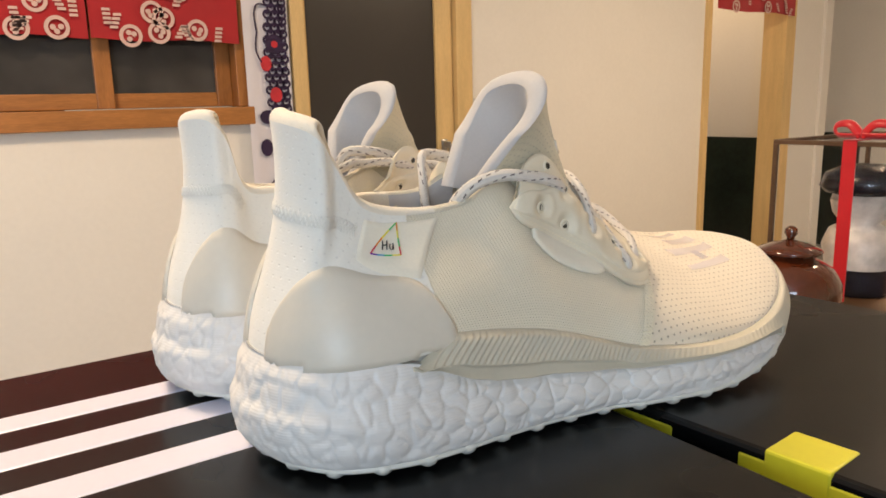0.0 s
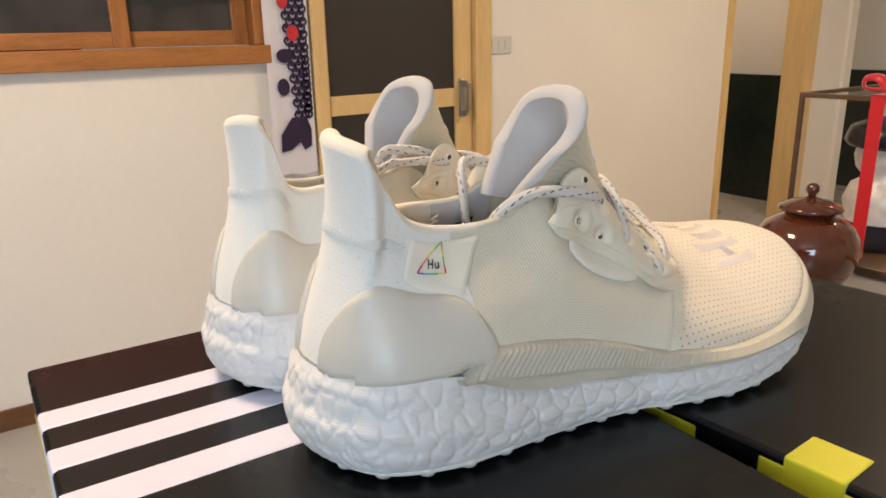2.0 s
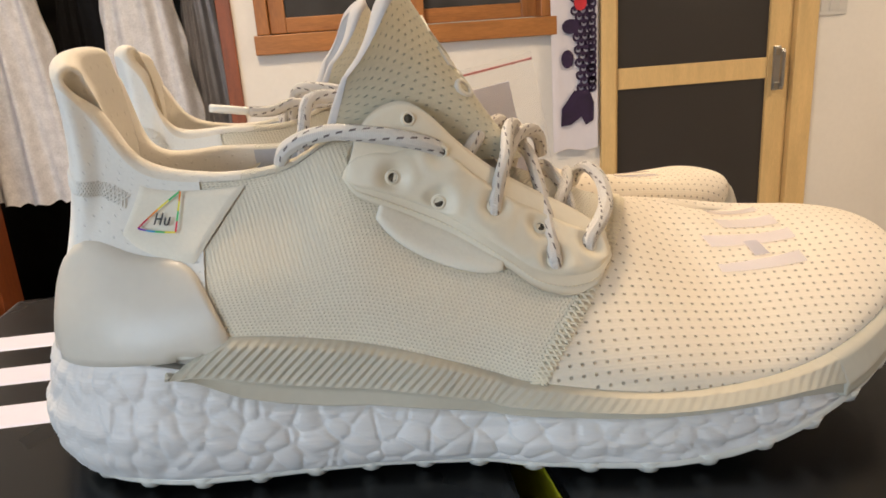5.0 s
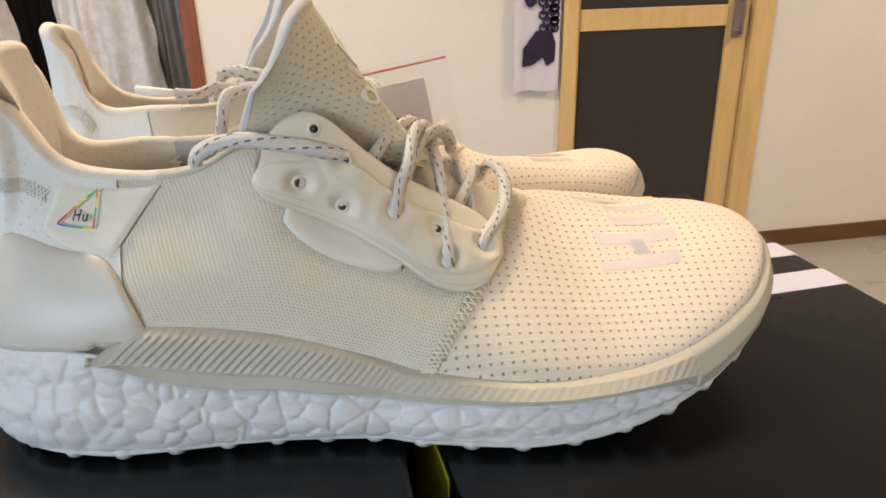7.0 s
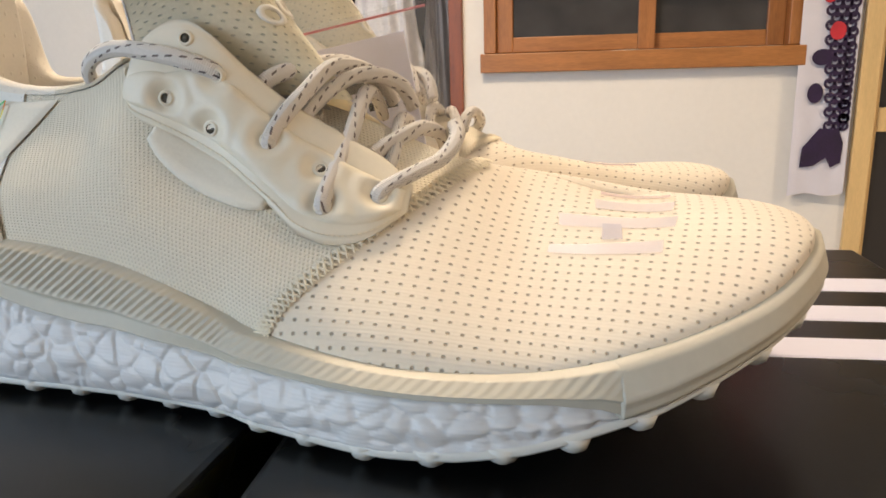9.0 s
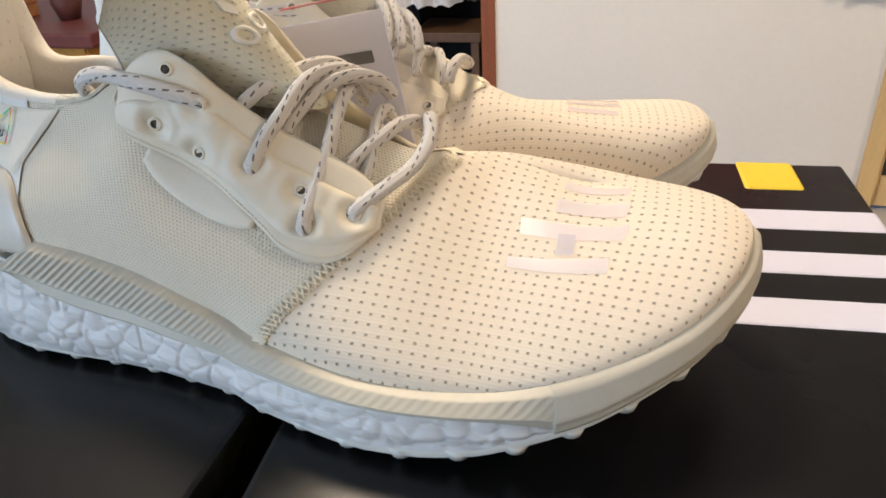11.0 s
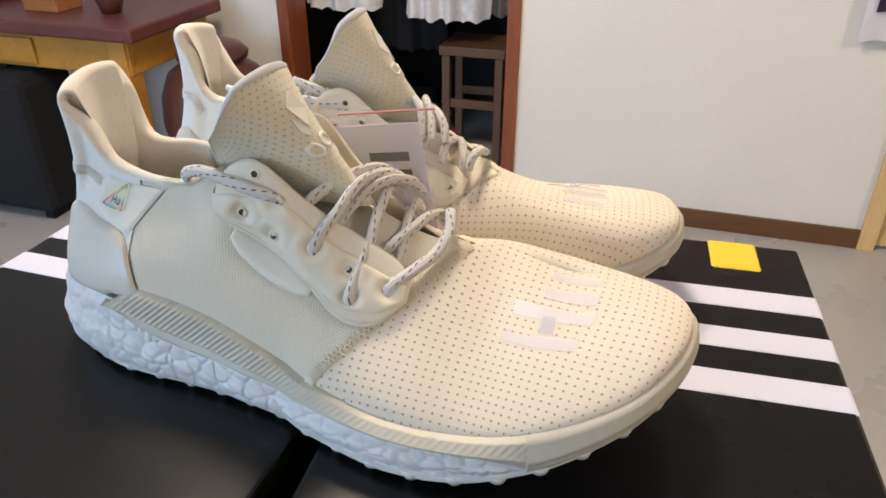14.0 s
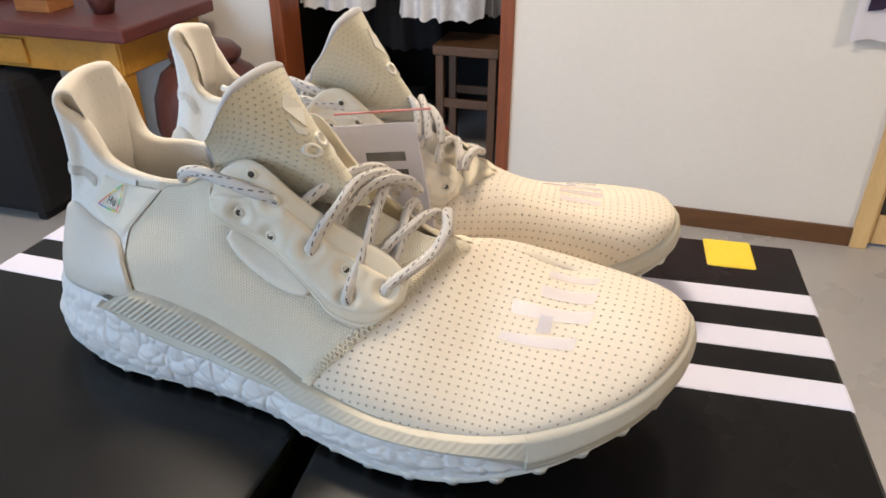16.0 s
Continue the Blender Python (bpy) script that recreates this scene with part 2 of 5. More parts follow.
def spline(rows, i, closed=False):
    """Catmull-Rom through the rows at the place i (0 is the first row)."""
    n = len(rows)
    k = math.floor(i)
    f = i - k
    if closed:
        a, b, c, d = (rows[(k + j) % n] for j in (-1, 0, 1, 2))
    else:
        a, b, c, d = (rows[min(max(k + j, 0), n - 1)] for j in (-1, 0, 1, 2))
    return b + .5 * f * (c - a + f * (2 * a - 5 * b + 4 * c - d + f * (3 * (b - c) + d - a)))


def wall(i, h):
    """The place on the upper at station i (0 toe, 15 heel, 30 toe again) and height h (0 base, 1 top)."""
    r = spline(ROUND, i, True)
    b, t = r[0:3], r[3:6]
    u1, o1, o2, d2 = r[6:10]
    out = np.array([b[0] - t[0], b[1] - t[1], 0.0])
    out /= max(np.linalg.norm(out), 1e-6)
    up = np.array([0.0, 0.0, 1.0])
    p1, p2 = b + out * o1 + up * u1, t + out * o2 - up * d2
    g = 1 - h
    return g ** 3 * b + 3 * g * g * h * p1 + 3 * g * h * h * p2 + h ** 3 * t


def wall_normal(i, h):
    e = .01
    a = wall(i + e, h) - wall(i - e, h)
    b = wall(i, min(h + e, 1)) - wall(i, max(h - e, 0))
    n = np.cross(b, a)
    return n / max(np.linalg.norm(n), 1e-9)


def proud(i, h, d):
    return wall(i, h) + wall_normal(i, h) * d


# ---- mesh helpers ----
def mesh_object(name, verts, faces, mat, parent=None, smooth=True, uvs=None, label="", mats=None, face_mats=None):
    """One mesh object from vertices and faces; uvs: one pair for each vertex."""
    me = bpy.data.meshes.new(name)
    me.from_pydata([tuple(map(float, v)) for v in verts], [], faces)
    me.materials.append(mat)
    for extra in mats or ():
        me.materials.append(extra)
    if face_mats:
        me.polygons.foreach_set("material_index", face_mats)
    if smooth:
        me.polygons.foreach_set("use_smooth", [True] * len(me.polygons))
    if uvs is not None:
        layer = me.uv_layers.new(name="UVMap")
        loops = np.empty(len(me.loops), dtype=np.int32)
        me.loops.foreach_get("vertex_index", loops)
        layer.data.foreach_set("uv", np.array(uvs, dtype=np.float32)[loops].ravel())
    me.update()
    ob = new(name, me)
    if parent:
        ob.parent = parent
    if label:
        ob["label"] = label
    return ob


def part(name, bm, mat, parent=None, label="", smooth=False):
    me = bpy.data.meshes.new(name)
    bmesh.ops.recalc_face_normals(bm, faces=bm.faces)
    bm.to_mesh(me)
    bm.free()
    me.materials.append(mat)
    if smooth:
        me.polygons.foreach_set("use_smooth", [True] * len(me.polygons))
    ob = new(name, me)
    if parent:
        ob.parent = parent
    if label:
        ob["label"] = label
    return ob


def add_box(bm, lo, hi, bevel=0.0, segments=2):
    c, s = [(a + b) / 2 for a, b in zip(lo, hi)], [abs(b - a) for a, b in zip(lo, hi)]
    got = bmesh.ops.create_cube(bm, size=1, matrix=Matrix.Translation(c) @ Matrix.Diagonal((*s, 1)))
    if bevel:
        edges = list({e for v in got["verts"] for e in v.link_edges})
        bmesh.ops.bevel(bm, geom=edges, offset=bevel, segments=segments, affect="EDGES", profile=.5)


def box_part(name, lo, hi, mat, parent=None, label="", bevel=.003):
    bm = bmesh.new()
    add_box(bm, lo, hi, bevel)
    return part(name, bm, mat, parent, label)


def thing(name, x, y, z, label, category, group="", turn=0.0):
    ob = new(name)
    ob.matrix_world = pose(x, y, z, 0, 0, turn)
    return tagged(ob, label, category, group)


def grid(rows, cols, closed=False, flip=False):
    faces = []
    for r in range(rows - 1):
        for c in range(cols if closed else cols - 1):
            q = (r * cols + c, r * cols + (c + 1) % cols, (r + 1) * cols + (c + 1) % cols, (r + 1) * cols + c)
            faces.append(q[::-1] if flip else q)
    return faces


def turned(name, profile, mat, parent=None, label="", steps=40, smooth=True):
    """A turned body from pairs of radius and height."""
    verts, faces = [], grid(len(profile), steps, True)
    for r, z in profile:
        for k in range(steps):
            a = 2 * math.pi * k / steps
            verts.append((r * math.cos(a), r * math.sin(a), z))
    return mesh_object(name, verts, faces, mat, parent, smooth, None, label)


def tube(name, path, radius, mat, parent=None, label="", steps=10, per=6, flat=1.0, caps=True):
    """A cord along a smooth path; its UV runs in metres along and in turns around."""
    rows = [np.array(p, float) for p in path]
    pts = [spline(rows, k / per) for k in range((len(rows) - 1) * per + 1)]
    verts, uvs, run = [], [], 0.0
    side = np.array([.3, .2, 1.0])
    for k, p in enumerate(pts):
        t = pts[min(k + 1, len(pts) - 1)] - pts[max(k - 1, 0)]
        t /= max(np.linalg.norm(t), 1e-9)
        side = side - t * (side @ t)
        side /= max(np.linalg.norm(side), 1e-9)
        other = np.cross(t, side)
        if k:
            run += np.linalg.norm(p - pts[k - 1])
        for j in range(steps):
            a = 2 * math.pi * j / steps
            verts.append(p + side * math.cos(a) * radius + other * math.sin(a) * radius * flat)
            uvs.append((run, j / steps))
    faces = grid(len(pts), steps, True)
    if caps:
        faces.append(tuple(range(steps))[::-1])
        faces.append(tuple(range((len(pts) - 1) * steps, len(pts) * steps)))
    return mesh_object(name, verts, faces, mat, parent, True, uvs, label)


# ---- the room ----
WALL_Y, TOP_Z, HIGH = 2.489, 1.0138, 2.62
LEFT_X, RIGHT_X, BACK_Y = -2.9, 5.6, -2.0


def structure(name, boxes, mat, label, bevel=0.0):
    bm = bmesh.new()
    for lo, hi in boxes:
        add_box(bm, lo, hi, bevel)
    ob = part(name, bm, mat)
    return tagged(ob, label, "structure", kind="structure")


def wall_boxes(y0, y1, spans, top):
    """Boxes of a wall along x; spans: x0, x1, and the heights of the solid bits between."""
    return [((a, y0, lo), (b, y1, hi)) for a, b, solid in spans for lo, hi in solid]


structure("floor", [((LEFT_X - .2, BACK_Y - .2, -.1), (RIGHT_X + .2, 4.4, 0))], M["floor"], "plain grey polished floor of the room")
structure("ceiling", [((LEFT_X - .2, BACK_Y - .2, HIGH), (RIGHT_X + .2, 4.4, HIGH + .1))], M["ceiling"], "plain white ceiling above the room")
structure("wall_north", wall_boxes(WALL_Y, WALL_Y + .12, [
    (LEFT_X - .12, -1.0, [(0, HIGH)]), (-1.0, -.083, [(2.1, HIGH)]), (-.083, -.012, [(0, HIGH)]),
    (-.012, .955, [(0, 1.105), (2.05, HIGH)]), (.955, 1.124, [(0, HIGH)]), (1.124, 1.922, [(2.06, HIGH)]),
    (1.922, 3.5, [(0, HIGH)]), (3.5, 4.36, [(2.06, HIGH)]), (4.36, 4.70, [(0, HIGH)])], HIGH), M["plaster"],
    "cream plastered wall with a window and three doorways")
structure("wall_west", [((LEFT_X - .12, BACK_Y, 0), (LEFT_X, WALL_Y, HIGH))], M["plaster"], "cream plastered side wall")
structure("wall_east", [((RIGHT_X, BACK_Y, 0), (RIGHT_X + .12, 4.2, HIGH))], M["plaster"], "cream plastered side wall")
structure("wall_south", [((-1.1, BACK_Y - .12, 0), (RIGHT_X, BACK_Y, HIGH)), ((LEFT_X, BACK_Y - .12, 0), (-2.7, BACK_Y, HIGH)),
                         ((-2.7, BACK_Y - .12, 0), (-1.1, BACK_Y, .9)), ((-2.7, BACK_Y - .12, 2.2), (-1.1, BACK_Y, HIGH))],
          M["plaster"], "cream plastered wall with a daylight window")
structure("baseboard", [((LEFT_X, WALL_Y - .012, 0), (-1.0, WALL_Y - .001, .07)), ((-.083, WALL_Y - .012, 0), (1.124, WALL_Y - .001, .07)), ((1.922, WALL_Y - .012, 0), (3.5, WALL_Y - .001, .07))],
          M["brown_board"], "narrow brown baseboard along the wall", .002)
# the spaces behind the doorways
# these walls carry the darkness of the closet in their colour
structure("wall_closet", [((-1.6, 3.6, 0), (.4, 3.7, HIGH)), ((-1.7, WALL_Y + .12, 0), (-1.6, 3.7, HIGH)), ((.3, WALL_Y + .12, 0), (.4, 3.7, HIGH))], M["closet_shade"], "wall of the space behind the doorway, its shade put into a near-black colour")
structure("wall_passage", [((2.9, 4.1, 0), (RIGHT_X, 4.2, HIGH)), ((2.9, WALL_Y + .12, 0), (3.0, 4.1, HIGH))], M["plaster"], "plain wall of the passage behind the doorway")
structure("green_dado", [((3.01, 4.06, 0), (4.9, 4.098, 1.02)), ((3.003, WALL_Y + .125, 0), (3.03, 4.06, 1.02)), ((4.668, WALL_Y + .135, 0), (4.697, 3.4, .86)), ((5.568, WALL_Y + .135, 0), (5.597, 4.05, .86))], M["stone_green"], "dark green tiled lower wall of the passage")
structure("wall_pier", [((4.70, WALL_Y - .02, 0), (4.78, 3.4, HIGH))], M["plaster"], "grey side of the wall end beside the passage")


def window_unit():
    """A sliding window in a honey-coloured wooden frame."""
    w = thing("window", .47, WALL_Y, 1.105, "honey-coloured wooden sliding window with dark dusky panes", "window")
    w["kind"] = "structure"
    w.name = "window_1"
    a, b, t = -.482, .485, .945
    box_part("window_sill", (a - .01, -.035, -.012), (b + .01, .06, .048), M["honey_wood"], w)
    for x0, x1 in ((a, a + .04), (b - .04, b)):
        box_part("window_jamb", (x0, -.02, .049), (x1, .08, t), M["honey_wood_v"], w)
    box_part("window_head", (a, -.02, t - .045), (b, .08, t), M["honey_wood"], w, bevel=.002)
    for x0, x1, y in ((a + .041, .058, .0), (.0, b - .041, .034)):
        sash = new("sash")
        sash.parent = w
        sw = .052
        box_part("sash_stile", (x0, y, .05), (x0 + sw, y + .03, t - .047), M["honey_wood_v"], sash)
        box_part("sash_stile", (x1 - sw, y, .05), (x1, y + .03, t - .047), M["honey_wood_v"], sash)
        box_part("sash_rail", (x0 + sw, y + .001, .05), (x1 - sw, y + .029, .098), M["honey_wood"], sash)
        box_part("sash_rail", (x0 + sw, y + .001, t - .095), (x1 - sw, y + .029, t - .047), M["honey_wood"], sash)
        box_part("pane", (x0 + sw, y + .012, .098), (x1 - sw, y + .017, t - .095), M["pane"], sash, bevel=0)
    return w


def panel_door():
    """A pale wooden door with two dark panels, in its frame."""
    d = thing("door", 1.523, WALL_Y, 0, "pale wooden door with two dark smoked panels, closed", "door")
    d["kind"] = "structure"
    d.name = "door_1"
    for x0, x1 in ((-.399, -.345), (.318, .399)):
        box_part("door_frame", (x0, -.018, 0), (x1, .125, 2.06), M["pale_wood"], d)
    box_part("door_frame", (-.399, -.016, 2.0), (.399, .123, 2.058), M["pale_wood"], d)
    leaf = new("door_leaf")
    leaf.parent = d
    for x0, x1 in ((-.343, -.33), (.23, .316)):
        box_part("stile", (x0, .006, .012), (x1, .044, 1.995), M["pale_wood"], leaf)
    for z0, z1 in ((.012, .12), (.889, .962), (1.91, 1.995)):
        box_part("rail", (-.33, .008, z0), (.23, .042, z1), M["pale_wood"], leaf)
    for z0, z1 in ((.12, .889), (.962, 1.91)):
        box_part("panel", (-.331, .018, z0 - .002), (.232, .03, z1 + .002), M["door_glass"], leaf, bevel=0)
    h = new("door_handle")
    h.parent = d
    box_part("handle_plate", (.247, -.002, .845), (.275, .0065, 1.0), M["steel"], h)
    for z in (.862, .98):
        box_part("handle_post", (.252, -.035, z - .012), (.27, 0, z + .012), M["steel"], h)
    box_part("handle_bar", (.254, -.045, .86), (.268, -.03, .985), M["steel"], h, bevel=.005)
    return d


def door_frame_open(name, x0, x1, face, mat, label, top=2.1, right=.045):
    d = thing(name, (x0 + x1) / 2, WALL_Y, 0, label, "door frame")
    d["kind"] = "structure"
    w = (x1 - x0) / 2
    for a, b in ((-w, -w + face), (w - right, w)):
        box_part("post", (a, -.02, 0), (b, .13, top), mat, d)
    box_part("lintel", (-w, -.018, top - face), (w, .128, top - .001), mat, d)
    return d


window_unit()
panel_door()
door_frame_open("door_2", -1.0, -.083, .045, M["red_wood"], "open doorway with a reddish-brown wooden frame")
door_frame_open("door_3", 3.5, 4.36, .04, M["pale_wood"], "open doorway with a pale wooden frame", 2.06, .10)


# ---- the two shoe boxes and what they stand on ----
def shoe_box(x0, x1, y0, y1, turn, stripes, tabs, side_tab):
    b = thing("shoe_box", (x0 + x1) / 2, (y0 + y1) / 2, TOP_Z - .125, "glossy black card shoe box with three white stripes", "shoe box", "shoe boxes", turn)
    w, d = (x1 - x0) / 2, (y1 - y0) / 2
    box_part("base", (-w + .004, -d + .004, 0), (w - .004, d - .004, .09), M["black_card"], b, bevel=.002)
    lid = box_part("lid", (-w, -d, .055), (w, d, .125), M["black_card"], b, bevel=.0022)
    for f0, f1 in stripes:
        # a band that runs over the top and down both sides
        bm = bmesh.new()
        e = .0004
        add_box(bm, (-w - e, d - f1, .058), (w + e, d - f0, .125 + e), .0022)
        part("stripe", bm, M["white_card"], lid, "printed white stripe")
    for sx, f0, f1 in tabs:
        bm = bmesh.new()
        add_box(bm, (sx[0], d - f1, .075), (sx[1], d - f0 + .0007, .125 + .0007), .0022)
        part("tab", bm, M["yellow_card"], lid, "yellow printed corner mark")
    for sx, f0, f1, z0, z1 in side_tab:
        bm = bmesh.new()
        add_box(bm, (sx[0], d - f1, z0), (sx[1], d - f0, z1), .0012)
        part("side_mark", bm, M["lime_card"], lid, "yellow printed mark on the side")
    return b


shoe_box(.033, .266, .095, .430, -.5, [(.056, .0765), (.0945, .1155), (.1325, .154)], [], [((-.1168, -.1), .0, .04, .058, .1), ((-.1168, -.1), .09, .135, .058, .096), ((-.1168, -.1), .18, .24, .058, .1)])
shoe_box(.2741, .5017, .0932, .4312, 3.6, [(.0545, .0765), (.0940, .1148), (.1310, .1524)], [((.0595, .0888), .0, .034)],
         [((-.1143, -.0897), .2718, .2967, .08, .1257), ((-.1141, -.1), .261, .334, .062, .1212), ((-.1141, -.1), .172, .232, .062, .1212)])


def side_table():
    t = thing("side_table", .267, .262, 0, "low dark wooden table under the two shoe boxes", "table")
    box_part("tabletop", (-.2, -.14, .859), (.2, .14, .8886), M["dark_wood"], t, bevel=.004)
    for sx in (-.17, .17):
        for sy in (-.11, .11):
            box_part("leg", (sx - .018, sy - .018, 0), (sx + .018, sy + .018, .859), M["dark_wood"], t)
    for sy in (-.11, .11):
        box_part("apron", (-.152, sy - .01, .79), (.152, sy + .01, .859), M["dark_wood"], t)
    return t


side_table()


# ---- shoe materials ----
S = {
    "toe": woven(material("perforated_knit", (.80, .705, .56), .8, vary=.05, scale=25, fine=700, sheen=.25, bump=.3, bump_depth=.0003), .0037, .0039, .14, (.42, .34, .245), .05, .0005, False, 770),
    "quarter": woven(material("cream_textile", (.83, .76, .605), .85, vary=.06, scale=25, fine=900, sheen=.25, bump=.3, bump_depth=.0003), .0013, .0011, .26, (.73, .66, .515), .08, .0004, True, 900),
    "heel": woven(material("white_mesh", (.80, .78, .72), .85, vary=.04, scale=25, fine=900, sheen=.25, bump=.3, bump_depth=.0003), .0048, .0044, .085, (.74, .72, .67), .02, .0002, True, 900),
    "tongue": woven(material("ribbed_knit", (.68, .635, .485), .85, vary=.08, scale=25, fine=800, sheen=.25, bump=.3, bump_depth=.0003), .0030, .0027, .125, (.50, .48, .38), .03, .0007, True, 900),
    "counter": material("moulded_plastic", (.65, .605, .52), .36, vary=.03, scale=10, fine=300, bump=.06, bump_depth=.0002),
    "strip": material("beige_rubber", (.56, .52, .42), .5, vary=.05, scale=15, fine=400, bump=.15, bump_depth=.0002),
    "boost": woven(material("white_foam", (.74, .72, .695), .45, vary=.03, scale=40, fine=500, bump=.3, bump_depth=.0003), .002, .002, 0, rib=.10, depth=.0002, rib_v=950),
    "outsole": material("pale_rubber", (.74, .72, .65), .4, vary=.05, scale=20, fine=300),
    "eyestay": material("cream_moulding", (.77, .70, .555), .48, vary=.03, scale=20, fine=500, bump=.12, bump_depth=.0002),
    "suede": material("cream_suede", (.80, .75, .63), .9, vary=.05, scale=30, fine=900, sheen=.4, bump=.4, bump_depth=.0004),
    "lining": material("grey_lining", (.50, .485, .48), .85, vary=.05, scale=25, fine=900, sheen=.3, bump=.3, bump_depth=.0003),
    "heel_pad": woven(material("cream_padding", (.80, .735, .62), .85, vary=.04, scale=25, fine=900, sheen=.3, bump=.3, bump_depth=.0003), .0048, .0044, .085, (.73, .66, .55), .02, .0002, True, 900),
    "white_thread": material("white_thread", (.8, .775, .71), .8, vary=.06, scale=60, fine=900),
    "thread": material("pale_thread", (.84, .755, .58), .8, vary=.08, scale=60, fine=900),
    # dark colour that stands for the shade inside an eyelet
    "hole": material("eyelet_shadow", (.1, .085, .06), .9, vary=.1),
    "print": material("black_print", (.02, .02, .02), .6, vary=.1),
    "logo": material("raised_logo", (.82, .79, .70), .5, vary=.03),
    "gloss": material("pearl_film", (.95, .88, .90), .25, vary=.04, scale=40, fine=900, coat=.4),
    "gloss_grey": material("pearl_film_square", (.72, .68, .76), .22, vary=.04, scale=40, fine=900, coat=.4),
    "yellowed": material("cream_ripstop", (.76, .70, .50), .7, vary=.05, scale=25, fine=900),
}
for key, c in {"p_red": (.6, .02, .05), "p_orange": (.8, .25, .02), "p_yellow": (.8, .7, .05), "p_green": (.05, .5, .15), "p_cyan": (.05, .35, .6), "p_purple": (.15, .03, .4)}.items():
    S[key] = material("print_" + key[2:], c, .6, vary=.1)
for key, seen in (("gloss", .62), ("gloss_grey", .6)):
    S[key].node_tree.nodes["Principled BSDF"].inputs["Alpha"].default_value = seen


def lace_material():
    m = material("speckled_cord", (.70, .655, .60), .75, vary=.06, scale=60, fine=900, sheen=.2, bump=.4, bump_depth=.0003)
    n, l = m.node_tree.nodes, m.node_tree.links
    p = n["Principled BSDF"]
    uv, sep = n.new("ShaderNodeUVMap"), n.new("ShaderNodeSeparateXYZ")
    uv.uv_map = "UVMap"
    l.new(uv.outputs[0], sep.inputs[0])
    u, v = sep.outputs[0], sep.outputs[1]
    # two slanting rows of short dark stitches
    across = maths(n, l, "FRACT", maths(n, l, "MULTIPLY_ADD", v, 4.0, maths(n, l, "MULTIPLY", u, 60.0)))
    along = maths(n, l, "FRACT", maths(n, l, "MULTIPLY_ADD", v, 2.0, maths(n, l, "MULTIPLY", u, 290.0)))
    mark = maths(n, l, "MULTIPLY", maths(n, l, "LESS_THAN", across, .17), maths(n, l, "LESS_THAN", along, .5))
    mix = n.new("ShaderNodeMix")
    mix.data_type = "RGBA"
    l.new(mark, mix.inputs["Factor"])
    l.new(p.inputs["Base Color"].links[0].from_socket, mix.inputs["A"])
    mix.inputs["B"].default_value = (.16, .13, .12, 1)
    l.new(mix.outputs["Result"], p.inputs["Base Color"])
    braid = maths(n, l, "MULTIPLY", maths(n, l, "SINE", maths(n, l, "MULTIPLY_ADD", u, 5200.0, maths(n, l, "MULTIPLY", v, 25.13))), maths(n, l, "SINE", maths(n, l, "MULTIPLY_ADD", u, 5200.0, maths(n, l, "MULTIPLY", v, -25.13))))
    b = n.new("ShaderNodeBump")
    b.inputs["Strength"].default_value, b.inputs["Distance"].default_value = .5, .0004
    l.new(braid, b.inputs["Height"])
    l.new(p.inputs["Normal"].links[0].from_socket, b.inputs["Normal"])
    l.new(b.outputs[0], p.inputs["Normal"])
    return m


S["lace"] = lace_material()


# ---- the parts of a shoe ----
def seam_at(h):
    return 6.0 - .85 * h - .15 * h * h


def surface(name, mat, parent, i_of, h0, h1, ni, nh, lift=0.0, label="", flip=False, thick=0.0, edge=1.6):
    """A sheet that lies on the upper. i_of(a, h) gives the station for a from 0 to 1; lift in metres, with rounded borders where thick."""
    verts, uvs = [], []
    P = np.empty((nh, ni, 3))
    for r in range(nh):
        hh = r / (nh - 1)
        for c in range(ni):
            a = c / (ni - 1)
            lo, hi = (h0(a), h1(a)) if callable(h0) else (h0, h1)
            h = lo + (hi - lo) * hh
            d = lift
            if thick:
                e = min(a, 1 - a) * (ni - 1), min(hh, 1 - hh) * (nh - 1)
                f = min(1.0, min(e) / edge)
                d = lift + thick * math.sqrt(max(0.0, 1 - (1 - f) ** 2))
            P[r, c] = proud(i_of(a, h), min(max(h, -.25), 1), d) if d else wall(i_of(a, h), h)
    run = np.zeros((nh, ni))
    run[:, 1:] = np.cumsum(np.linalg.norm(P[:, 1:] - P[:, :-1], axis=2), axis=1)
    rise = np.zeros(nh)
    rise[1:] = np.cumsum(np.linalg.norm(P[1:, ni // 2] - P[:-1, ni // 2], axis=1))
    for r in range(nh):
        for c in range(ni):
            verts.append(P[r, c])
            uvs.append((run[r, c] - run[r, -1] / 2, rise[r]))
    if name == "toe_box":
        # the cloth is draped over the toe from its middle outward
        mid, uvs = np.array([.228, .016, .053]), []
        for p in verts:
            dx, dy, dz = p - mid
            flat = max(math.hypot(max(dx, 0), dy), 1e-6)
            drop = max(0.0, -dz) * min(1.0, flat / .02)
            far = (flat ** 1.2 + drop ** 1.2) ** (1 / 1.2) / flat
            uvs.append((dx * (far if dx > 0 else 1.0), dy * far))
    return mesh_object(name, verts, grid(nh, ni, False, not flip), mat, parent, True, uvs, label)


